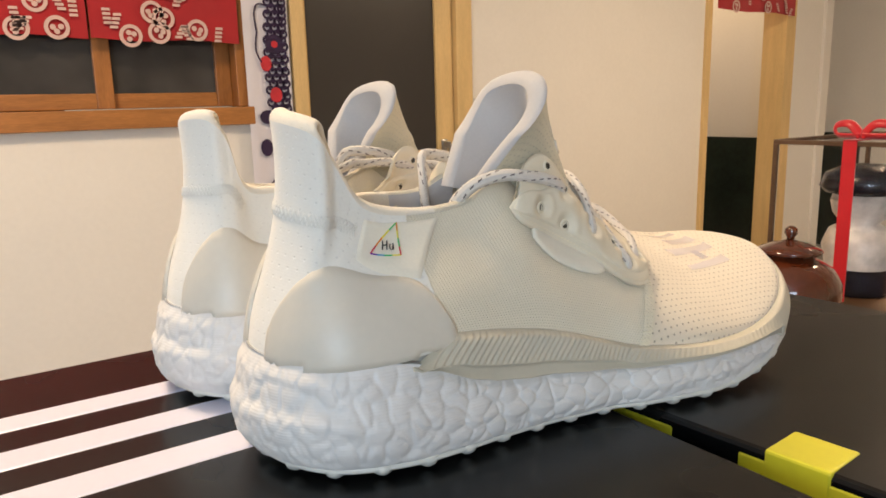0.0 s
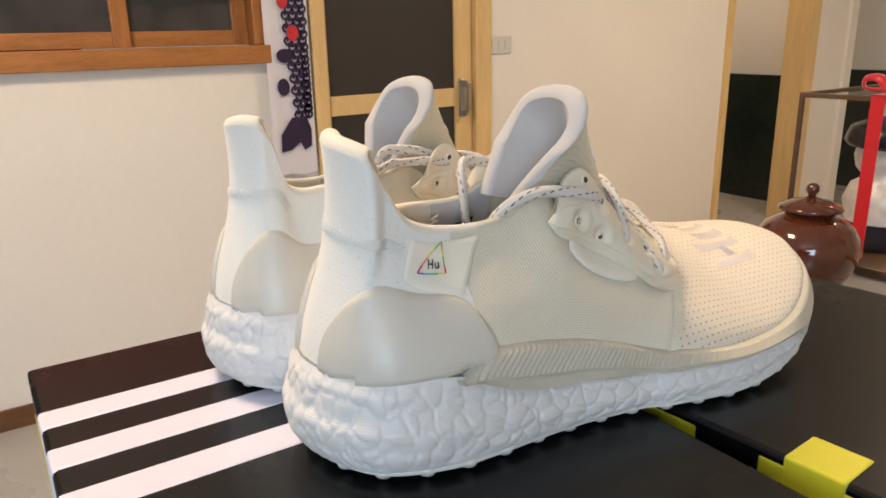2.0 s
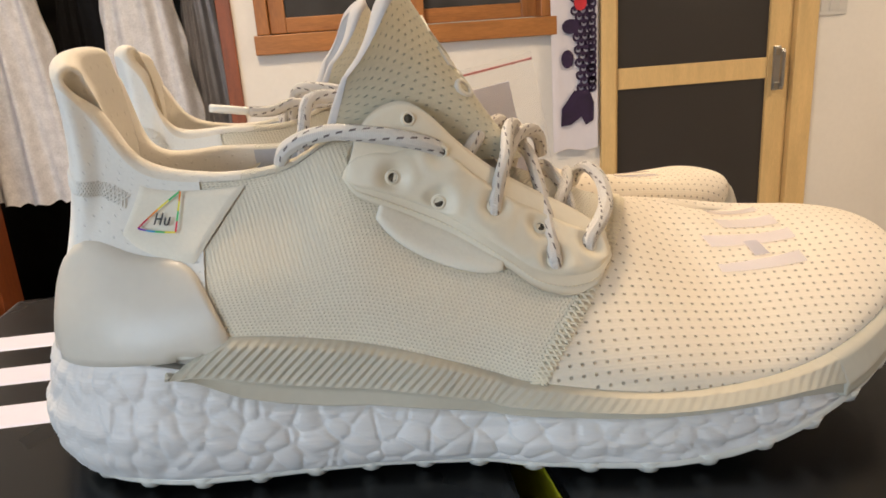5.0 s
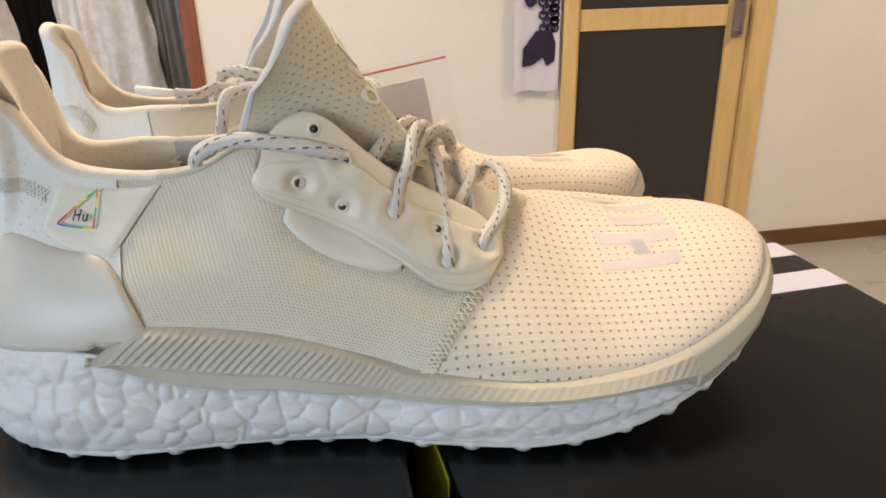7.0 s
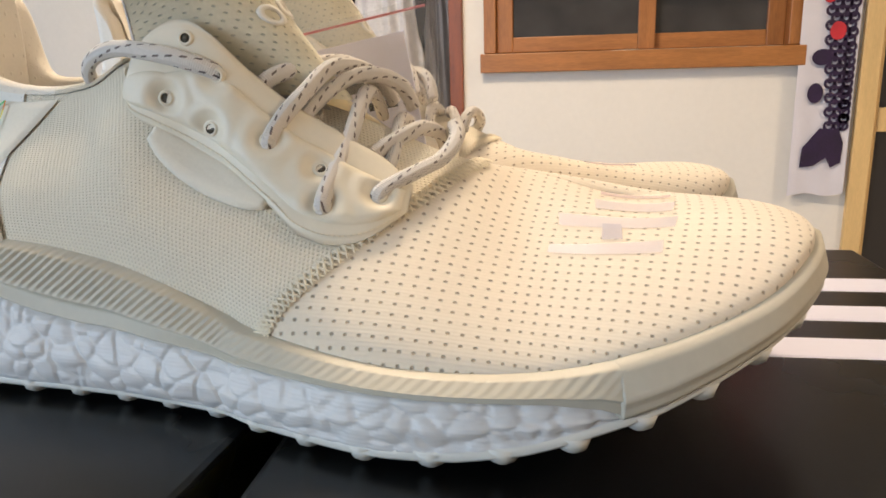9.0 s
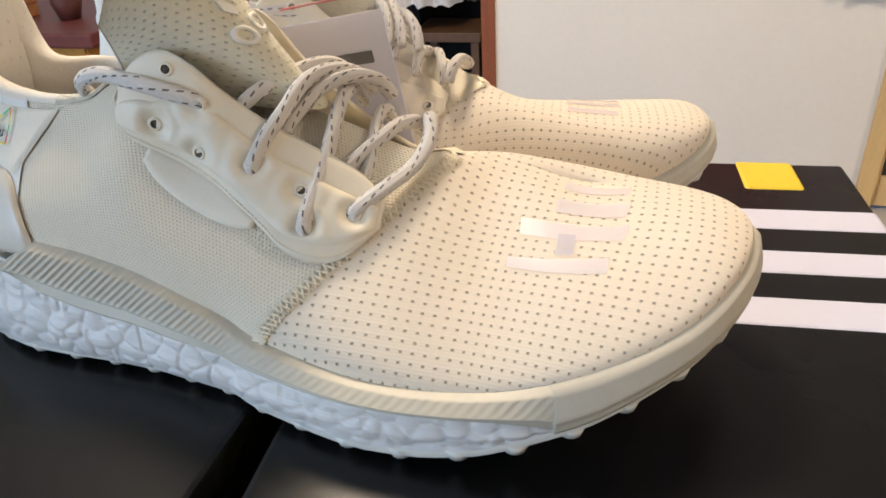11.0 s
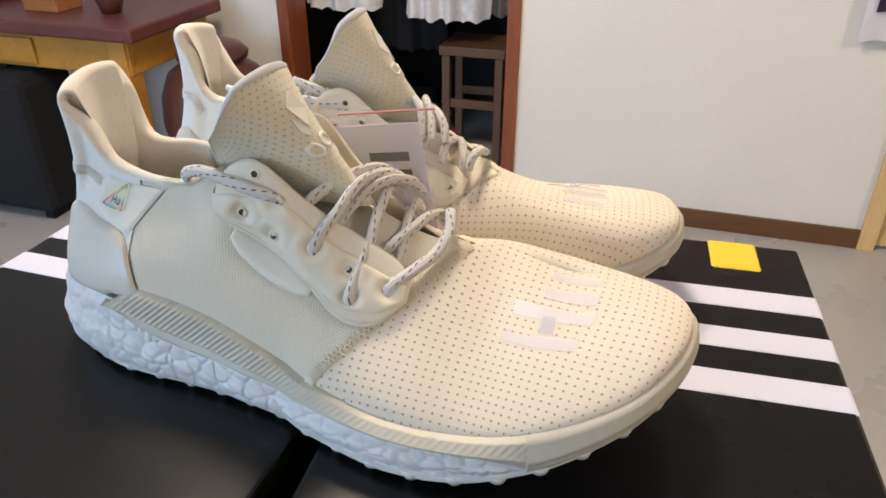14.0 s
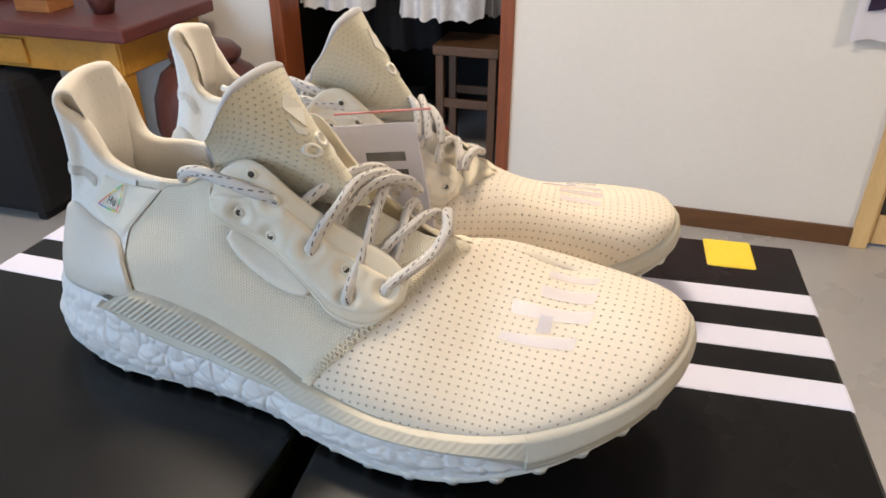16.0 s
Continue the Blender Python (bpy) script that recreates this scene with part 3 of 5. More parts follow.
def rails(name, mat, parent, low, high, n, across, thick=.0015, label="", edge=1.4):
    """A sheet with thickness between two rails of points, rounded at its borders."""
    low, high = [np.array(p, float) for p in low], [np.array(p, float) for p in high]
    A = [spline(low, (len(low) - 1) * k / (n - 1)) for k in range(n)]
    B = [spline(high, (len(high) - 1) * k / (n - 1)) for k in range(n)]
    P = np.array([[a + (b - a) * (r / (across - 1)) for a, b in zip(A, B)] for r in range(across)])
    du = np.gradient(P, axis=1)
    dv = np.gradient(P, axis=0)
    N = np.cross(du, dv)
    N /= np.maximum(np.linalg.norm(N, axis=2, keepdims=True), 1e-9)
    verts, uvs = [], []
    for r in range(across):
        for c in range(n):
            e = min(c, n - 1 - c), min(r, across - 1 - r)
            f = min(1.0, min(e) / edge)
            d = thick * math.sqrt(max(0, 1 - (1 - f) ** 2))
            p = P[r, c] + N[r, c] * d
            verts.append(p)
            uvs.append((c / (n - 1) * .1, r / (across - 1) * .03))
    faces = grid(across, n)
    k = len(verts)
    for r in range(across):
        for c in range(n):
            verts.append(P[r, c] - N[r, c] * .0006)
            uvs.append((c / (n - 1) * .1, r / (across - 1) * .03))
    faces += [tuple(k + q for q in f)[::-1] for f in grid(across, n)]
    rim = [c for c in range(n)] + [r * n + n - 1 for r in range(1, across)] + [(across - 1) * n + c for c in range(n - 2, -1, -1)] + [r * n for r in range(across - 2, 0, -1)]
    faces += [(rim[j], rim[j - 1], k + rim[j - 1], k + rim[j]) for j in range(len(rim))]
    return mesh_object(name, verts, faces, mat, parent, True, uvs, label)


# foam sole: height of its upper edge and of its underside, by the distance from the heel
FOAM_TOP = ((-.01, .044), (.02, .043), (.034, .0428), (.045, .0424), (.057, .0404), (.066, .0382), (.0785, .0318), (.09, .0286), (.105, .0263), (.116, .0258), (.133, .0238), (.155, .0214), (.172, .0205), (.19, .0200), (.21, .0196), (.24, .0198), (.251, .0184), (.2575, .0158), (.262, .0166), (.289, .0278), (.3033, .0342), (.308, .0352), (.32, .0360))
FOAM_LOW = ((-.01, .006), (.01, .0042), (.03, .0035), (.2, .0035), (.22, .0047), (.2365, .0078), (.265, .0165), (.289, .0268), (.3033, .0332), (.308, .0342), (.32, .0350))
LOW_OFF = ((.011, .0005), (.03, .001), (.06, .0032), (.1, .0015), (.13, .0008), (.15, .0022), (.165, .0036), (.2, .0055), (.2365, .0062), (.265, .0042), (.289, .0028), (.303, .0015), (.31, .0012))


def table(rows, x):
    return float(np.interp(x, [a for a, _ in rows], [b for _, b in rows]))


def rim_of(i):
    """The foot of the upper at station i and the way outward from it."""
    b = spline(ROUND, i, True)[0:3]
    t = spline(ROUND, i + .05, True)[0:3] - spline(ROUND, i - .05, True)[0:3]
    o = np.array([-t[1], t[0], 0.0])
    return b, o / np.linalg.norm(o)


def foam_reach(i):
    b, _ = rim_of(i)
    return float(np.interp(b[0], (.011, .03, .06, .12, .17, .24, .29, .31), (.0092, .0086, .0074, .0064, .0072, .0070, .0042, .0028)))


def foam_point(i, k):
    b, out = rim_of(i)
    top, low = table(FOAM_TOP, b[0]), table(FOAM_LOW, b[0])
    reach = foam_reach(i)
    heel = float(np.interp(b[0], (.05, .1), (1, 0)))
    foot = table(LOW_OFF, b[0])
    off = float(np.interp(k, (0, .06, .2, .42, .5, .62, .85, 1.0), (foot, foot + .55 * (reach - foot), reach - .0008, reach, reach - .0002, reach - .0012 - .0015 * heel, reach - .002 - .0022 * heel, .0012)))
    p = b + out * off
    p[2] = low + (top - low) * k
    return p, out


def foam_sole(parent):
    """The white pebbled foam: beads pressed together, each a low dome."""
    ni, nk = 1000, 34
    verts, uvs = [], []
    run, last = 0.0, None
    for c in range(ni):
        i = 30 * c / ni
        q, _ = foam_point(i, .4)
        run += 0 if last is None else np.linalg.norm(q - last)
        last = q
        for r in range(nk):
            k = r / (nk - 1)
            p, out = foam_point(i, k)
            swirl = .0011 * math.sin(run * 310 + p[2] * 190)
            d, _ = noise.voronoi(Vector((run * 132, (p[2] + swirl) * 150, 3.7)))
            groove = min(1.0, (d[1] - d[0]) / .24)
            dome = .62 * groove * (2 - groove) + .45 * (1 - 1.5 * d[0] * d[0])
            fade = min(1.0, 7 * k, 9 * (1 - k))
            verts.append(p + out * (.0013 * (dome - .8) * fade))
            uvs.append((run, p[2]))
    faces = []
    for c in range(ni):
        for r in range(nk - 1):
            a, b = c * nk, ((c + 1) % ni) * nk
            faces.append((a + r, b + r, b + r + 1, a + r + 1))
    # flat top and bottom, closed towards the middle line
    for r, k in ((0, 0.0), (nk - 1, 1.0)):
        mid = len(verts)
        for c in range(ni):
            p, out = foam_point(30 * c / ni, k)
            verts.append(p - out * .012)
            uvs.append((0, 0))
        for c in range(ni):
            a, b = c * nk + r, ((c + 1) % ni) * nk + r
            e, f = mid + c, mid + (c + 1) % ni
            faces.append((a, b, f, e) if r == 0 else (b, a, e, f))
        half = ni // 2
        for c in range(half):
            a, b = mid + c, mid + c + 1
            e, f = mid + (ni - c) % ni, mid + ni - c - 1
            q = (a, b, f, e)
            q = tuple(dict.fromkeys(q))
            if len(q) > 2:
                faces.append(q if r == 0 else q[::-1])
    return mesh_object("midsole", verts, faces, S["boost"], parent, True, uvs, "white pebbled foam midsole")


def outsole(parent):
    ni = 200
    verts, faces = [], []
    for dz, inset in ((.0012, .001), (-.0004, .0), (-.0014, .001), (-.0016, .012)):
        for c in range(ni):
            p, out = foam_point(30 * c / ni, .0)
            q = p + out * (.0016 - inset)
            q[2] = p[2] + dz
            verts.append(q)
    faces = grid(4, ni, True)
    half, mid = ni // 2, 3 * ni
    for c in range(half):
        q = tuple(dict.fromkeys((mid + c, mid + c + 1, mid + ni - c - 1, mid + (ni - c) % ni)))
        if len(q) > 2:
            faces.append(q)
    base = mesh_object("outsole", verts, faces, S["outsole"], parent, True, None, "thin pale rubber outsole")
    # round studs along the edge, and a few rows under the middle
    bm = bmesh.new()
    bmesh.ops.create_cone(bm, cap_ends=True, segments=12, radius1=.0032, radius2=.0046, depth=.0042, matrix=Matrix.Translation((0, 0, -.0012)))
    bmesh.ops.bevel(bm, geom=[e for e in bm.edges if all(v.co.z < -.002 for v in e.verts)], offset=.001, segments=2, affect="EDGES")
    me = bpy.data.meshes.new("stud")
    bm.to_mesh(me)
    bm.free()
    me.materials.append(S["outsole"])
    me.polygons.foreach_set("use_smooth", [True] * len(me.polygons))
    spots, step, last = [], .0165, None
    for c in range(900):
        p, out = foam_point(30 * c / 900, 0.0)
        q = p - out * .0025
        if last is None or np.linalg.norm(q - last) > step:
            last = q
            spots.append(q)
    for k, q in enumerate(spots):
        o = new("stud", me)
        o.parent = base
        o.location = (q[0], q[1], q[2] - (.0002 if q[0] < .235 else .0012))
    return base


def band(name, mat, parent, i0, i1, n, across, top_of, low_of, ribs, label, rib_amp=.0005, skew=1.0):
    """The rubber band round the foot of the upper, with slanting ribs."""
    verts = []
    run, last = 0.0, None
    for c in range(n):
        i = i0 + (i1 - i0) * c / (n - 1)
        b, out = rim_of(i)
        zt, zl = top_of(i, b), low_of(i, b)
        reach = min(foam_reach(i), .0062) + (.0007 if name == "toe_bumper" else 0)
        lip = 0.0 if name == "toe_bumper" else float(np.interp(min(i % 30, 30 - i % 30), (4, 6.5), (0, 1)))
        run += 0 if last is None else np.linalg.norm(b - last)
        last = b
        for r in range(across):
            k = r / (across - 1)
            off = float(np.interp(k, (0, .05, .24, .30, .36, .88, 1), (.0005, reach, reach - .0017 * lip, reach - .0015 * lip, reach + .0008, min(.0034, .0014 + .4 * reach), -.001)))
            off *= min(1.0, min(c, n - 1 - c) / 5) ** .5
            z = zl + (zt - zl) * min(1, k * 1.02)
            amp = rib_amp * float(np.interp(min(i % 30, 30 - i % 30), (5, 9.5), (.2, 1))) * min(1, 9 * max(0, k - .36)) * min(1, 8 * (1 - k)) if ribs else 0
            d = amp * math.sin(2 * math.pi * (run - skew * (z - .02)) / ribs) if ribs else 0
            p = b + out * (off + d)
            p[2] = z
            verts.append(p)
    faces = []
    for c in range(n - 1):
        for r in range(across - 1):
            a, b = c * across, (c + 1) * across
            faces.append((a + r, a + r + 1, b + r + 1, b + r))
    return mesh_object(name, verts, faces, mat, parent, True, None, label)


def collar(parent, name, mat, i0, i1, ni, label=""):
    """The padded rim and the lining inside the ankle opening."""
    verts, uvs = [], []
    rows = 26
    run, last = 0.0, None
    for c in range(ni):
        i = i0 + (i1 - i0) * c / (ni - 1)
        n = wall_normal(i, .93)
        inward = np.array([-n[0], -n[1], 0.0])
        inward /= max(np.linalg.norm(inward), 1e-6)
        t = proud(i, 1.0, .0006)
        pad = float(np.interp(abs(i - 15), (0, 2.5, 3.2, 4, 6), (.0042, .0044, .0036, .0026, .0018)))
        more = float(np.interp(abs(i - 15), (0, 1.2, 2.2, 3.2, 4.2), (.006, .0052, .0045, .003, .0015)))
        run += 0 if last is None else np.linalg.norm(t - last)
        last = t
        for r in range(rows):
            if r < 9:
                f = math.pi * r / 8
                p = t + inward * pad * (1 - math.cos(f)) + np.array([0, 0, pad * math.sin(f)])
            else:
                h = 1 - (r - 8) / (rows - 9) * .97
                m = wall_normal(i, h)
                m = np.array([m[0], m[1], 0.0]) / max(math.hypot(m[0], m[1]), 1e-6)
                p = wall(i, h) - m * (2 * pad + more * math.sin(min(1.0, (1 - h) / .35) * math.pi / 2))
            verts.append(p)
            uvs.append((run, r * .004))
    faces = []
    for c in range(ni - 1):
        for r in range(rows - 1):
            a, b = c * rows, (c + 1) * rows
            faces.append((a + r, b + r, b + r + 1, a + r + 1))
    rim = [1 if r < 7 else 0 for c in range(ni - 1) for r in range(rows - 1)]
    return mesh_object(name, verts, faces, mat, parent, True, uvs, label, [S["quarter"] if name == "ankle_lining" else mat], rim)


def tongue_point(a, h, d=0.0):
    """The tall curved tongue: a from -1 to 1 round the ankle, h upward."""
    q = a * math.pi / 2
    h *= 1 - .24 * (max(0.0, abs(a) - .40) / .60) ** 2.4
    top = np.array([.1338 - .014 * (1 - math.cos(q)), -.0070 + .0256 * math.sin(q), .1408 - .0155 * a * a])
    low = np.array([.1705 - .062 * (1 - math.cos(q)), .003 + .0125 * math.sin(q), .0850 + .010 * a * a])
    p = low + (top - low) * h
    n = np.array([math.cos(q) * .85, math.sin(q), .35 * math.cos(q)])
    n /= np.linalg.norm(n)
    return p + n * (d - .001 * math.sin(math.pi * h)), n


def tongue(parent):
    na, nh = 40, 26
    def sheet(name, mat, d0, d1, label, flip):
        verts, uvs = [], []
        for r in range(nh):
            h = r / (nh - 1)
            for c in range(na):
                a = -1 + 2 * c / (na - 1)
                p, _ = tongue_point(a, h, d0)
                verts.append(p)
                uvs.append((a * .036, h * .064))
        faces = grid(nh, na, False, flip)
        if d1 is not None:
            # the padded rim at the top and down both sides
            edge = [(-1, h / 20) for h in range(21)] + [(-1 + a / 20, 1) for a in range(1, 40)] + [(1, 1 - h / 20) for h in range(21)]
            k = len(verts)
            for a, h in edge:
                o, n = tongue_point(a, h, .0022)
                q, _ = tongue_point(a, h, -.0062)
                turn = abs(a) ** 3 * (h if h < 1 else 1.0)
                away = tongue_point(a, h)[0] - tongue_point(a * .94, h)[0]
                away /= max(np.linalg.norm(away), 1e-9)
                way = np.array([0, 0, 1.0]) * (1 - .55 * turn) + away * (.75 * abs(a) ** 3 if h == 1 else .75)
                way = (way if h == 1 else away * .8 + np.array([0, 0, .45 * h]))
                for j in range(7):
                    f = math.pi * j / 6
                    verts.append((o + q) / 2 + (o - q) / 2 * math.cos(f) + way * .0034 * math.sin(f))
                    uvs.append((a * .036, h * .064))
            faces += [tuple(k + v for v in f) for f in grid(len(edge), 7)]
        return mesh_object(name, verts, faces, mat, parent, True, uvs, label)
    t = sheet("tongue", S["tongue"], .002, None, "tall perforated knit tongue", False)
    sheet("tongue_lining", S["lining"], -.006, 1, "smooth grey tongue lining", True)
    return t


def ribbon_on(name, mat, parent, pts, width, lift, n=12):
    """A thin flat line on the upper through points (station, height)."""
    rows = [proud(i, h, lift) for i, h in pts]
    nor = [wall_normal(i, h) for i, h in pts]
    P = [spline(rows, (len(rows) - 1) * k / (n - 1)) for k in range(n)]
    N = [spline(nor, (len(rows) - 1) * k / (n - 1)) for k in range(n)]
    verts = []
    for k in range(n):
        t = P[min(k + 1, n - 1)] - P[max(k - 1, 0)]
        s = np.cross(t, N[k])
        s /= max(np.linalg.norm(s), 1e-9)
        verts += [P[k] - s * width / 2, P[k] + s * width / 2]
    return mesh_object(name, verts, [(2 * k, 2 * k + 1, 2 * k + 3, 2 * k + 2) for k in range(n - 1)], mat, parent, True)


def stitches(name, parent, pts, count, length, across, lift, mat=None, zig=False, radius=.00042):
    """A seam of short raised threads through points (station, height), in one mesh."""
    verts, faces = [], []
    rows = [np.array(p, float) for p in pts]
    for k in range(count):
        f = (len(rows) - 1) * (k + .5) / count
        i, h = spline(rows, f)
        i2, h2 = spline(rows, min(f + .02, len(rows) - 1))
        i1, h1 = spline(rows, max(f - .02, 0))
        p, n = proud(i, h, lift), wall_normal(i, h)
        t = wall(i2, h2) - wall(i1, h1)
        t /= max(np.linalg.norm(t), 1e-9)
        s = np.cross(n, t)
        way = (s + t * (.55 if k % 2 else -.55)) if zig else (t * across + s * (1 - across))
        way /= np.linalg.norm(way)
        o = np.cross(n, way)
        b = len(verts)
        for e, wide in ((-1, .35), (-.6, 1), (.6, 1), (1, .35)):
            c = p + way * e * length / 2
            verts += [c - o * radius * wide, c + n * radius * 1.5 * wide, c + o * radius * wide]
        for q in range(3):
            for j in range(2):
                faces.append((b + 3 * q + j, b + 3 * q + j + 1, b + 3 * q + j + 4, b + 3 * q + j + 3))
    return mesh_object(name, verts, faces, mat or S["thread"], parent, True)


# eyelets of the outer side: place, and whether a lace runs through
EYELETS = [((.1324, -.0185, .1026), 0), ((.1268, -.0245, .0885), 0), ((.1410, -.0225, .0795), 0), ((.1417, -.0205, .0930), 1), ((.1568, -.0245, .0752), 1), ((.1742, -.0285, .0577), 1), ((.1881, -.0205, .0590), 1), ((.1705, -.0225, .0668), 0)]
LOBE_EDGE = [(.1155, -.0275, .0955), (.1185, -.0255, .1030), (.1250, -.0235, .1085), (.1322, -.0222, .1098), (.1395, -.0205, .1055), (.1490, -.0178, .0955), (.1600, -.0150, .0860), (.1730, -.0120, .0775), (.1870, -.0100, .0690), (.1965, -.0135, .0610)]
MOULD_LOW = [(9.12, .76), (9.0, .655), (8.7, .60), (8.25, .56), (7.7, .52), (7.2, .475), (6.7, .435), (6.2, .40), (5.8, .40), (5.55, .45), (5.40, .57)]


def mirror_y(p):
    return (p[0], .012 - p[1], p[2])


def eye_panels(parent, inner):
    """The flat flap, the stitched rim and the moulded panel with its eyelets, on the outer or on the inner side."""
    st = (lambda i: 30 - i) if inner else (lambda i: i)
    pl = mirror_y if inner else (lambda p: p)
    eyes = [np.array(pl(p)) for p, _ in EYELETS]
    foot = [np.array(proud(st(i), h, .0012)) for i, h in MOULD_LOW]
    head = [np.array(pl(p)) for p in LOBE_EDGE]
    side = np.array([0, 1.0 if inner else -1.0, .35])

    def lobe(u, v):
        a, b = spline(foot, u * (len(foot) - 1)), spline(head, u * (len(head) - 1))
        return a + (b - a) * v + side * .0006 * math.sin(math.pi * v)

    near = [lobe(u / 60, v / 24) for u in range(61) for v in range(25)]
    eyes = [min(near, key=lambda p: np.linalg.norm(p - e)) for e in eyes]

    def sheet(name, u0, u1, v0, v1, nu, nv, lift, thick, label, relief=None, edge=3.0):
        grid_points = np.empty((nv, nu, 3))
        for r in range(nv):
            for c in range(nu):
                u = u0 + (u1 - u0) * c / (nu - 1)
                lo, hi = v0(u), v1(u)
                grid_points[r, c] = lobe(u, lo + (hi - lo) * r / (nv - 1))
        n = np.cross(np.gradient(grid_points, axis=1), np.gradient(grid_points, axis=0))
        n /= np.maximum(np.linalg.norm(n, axis=2, keepdims=True), 1e-9)
        if n[nv // 2, nu // 2] @ side < 0:
            n = -n
        verts = []
        for r in range(nv):
            for c in range(nu):
                f = min(1.0, min(c, nu - 1 - c, r, nv - 1 - r) / edge)
                d = lift + thick * math.sqrt(max(0.0, 1 - (1 - f) ** 2))
                p = grid_points[r, c]
                verts.append(p + n[r, c] * (d + (relief(p) * f if relief else 0)))
        k = len(verts)
        verts += [grid_points[r, c] + n[r, c] * (lift - .0008) for r in range(nv) for c in range(nu)]
        faces = grid(nv, nu, False, not inner) + [tuple(k + q for q in f) for f in grid(nv, nu, False, inner)]
        rim = list(range(nu)) + [r * nu + nu - 1 for r in range(1, nv)] + [(nv - 1) * nu + c for c in range(nu - 2, -1, -1)] + [r * nu for r in range(nv - 2, 0, -1)]
        faces += [(rim[j], rim[j - 1], k + rim[j - 1], k + rim[j]) for j in range(len(rim))]
        return mesh_object(name, verts, faces, S["eyestay"], parent, True, None, label)

    def swell(p):
        """Soft hills between the eyelets, and a dip at each."""
        d = min(np.linalg.norm(p - e) for e in eyes)
        return .0008 * math.exp(-((d - .0062) / .0028) ** 2) - .0017 * math.exp(-(d / .0036) ** 2)
    flap = sheet("lace_flap", 0, 1, lambda u: 0, lambda u: 1, 60, 22, .0, .0011, "flat cream lace flap with a rounded top", None, 1.5)
    panel = sheet("eyelet_panel", .035, .975, lambda u: .15, lambda u: float(np.interp(u, (0, .1, .25, .36, .5, .75, 1), (.50, .60, .56, .66, .74, .76, .66))), 90, 28, .0006, .0014, "moulded cream eyelet panel", swell, 4.0)
    for k, (p, laced) in enumerate(EYELETS):
        at = eyes[k]
        i_n = np.array([.05, -.72 if not inner else .72, .69])
        ring, disc = [], []
        ref = np.cross(i_n, (1.0, 0, 0))
        ref /= np.linalg.norm(ref)
        oth = np.cross(i_n, ref)
        # set on the surface of the panel or the flap
        best = None
        for body, count in ((flap, 60 * 22),) if k == 0 else ((panel, 90 * 28),):
            for v in body.data.vertices[:count]:
                gap = np.linalg.norm(np.array(v.co) - at)
                if best is None or gap < best[0]:
                    best = (gap, np.array(v.co), np.array(v.normal))
        at = best[1]
        i_n = best[2] if best[2] @ i_n > 0 else -best[2]
        at = at + i_n * (.0006 if k else 0)
        ref = np.cross(i_n, (1.0, 0, 0))
        ref /= np.linalg.norm(ref)
        oth = np.cross(i_n, ref)
        verts, steps = [], 18
        for rad, up in ((.0026, -.0006), (.0021, .0005), (.0016, .0007), (.00135, .0005), (.0013, .0002)):
            for j in range(steps):
                f = 2 * math.pi * j / steps
                verts.append(at + i_n * up + (ref * math.cos(f) + oth * math.sin(f)) * rad)
        faces = grid(5, steps, True)
        faces.append(tuple(range(4 * steps, 5 * steps))[::-1])
        # no opening here: the depth of the hole is coloured onto a closed floor
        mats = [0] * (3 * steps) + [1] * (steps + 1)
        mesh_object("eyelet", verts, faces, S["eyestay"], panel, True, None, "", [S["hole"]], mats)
    verts, faces = [], []
    for k in range(64):
        u = .02 + .96 * k / 64
        p, q = lobe(u, .075), lobe(u + .009, .075)
        t = (q - p) / max(np.linalg.norm(q - p), 1e-9)
        o = np.cross(t, side / np.linalg.norm(side))
        b0, up = len(verts), side / np.linalg.norm(side)
        for c in (p, q):
            verts += [c + up * .0011 - o * .0003, c + up * .0017, c + up * .0011 + o * .0003]
        faces += [(b0, b0 + 1, b0 + 4, b0 + 3), (b0 + 1, b0 + 2, b0 + 5, b0 + 4)]
    mesh_object("stitching", verts, faces, S["thread"], panel, True)
    return panel


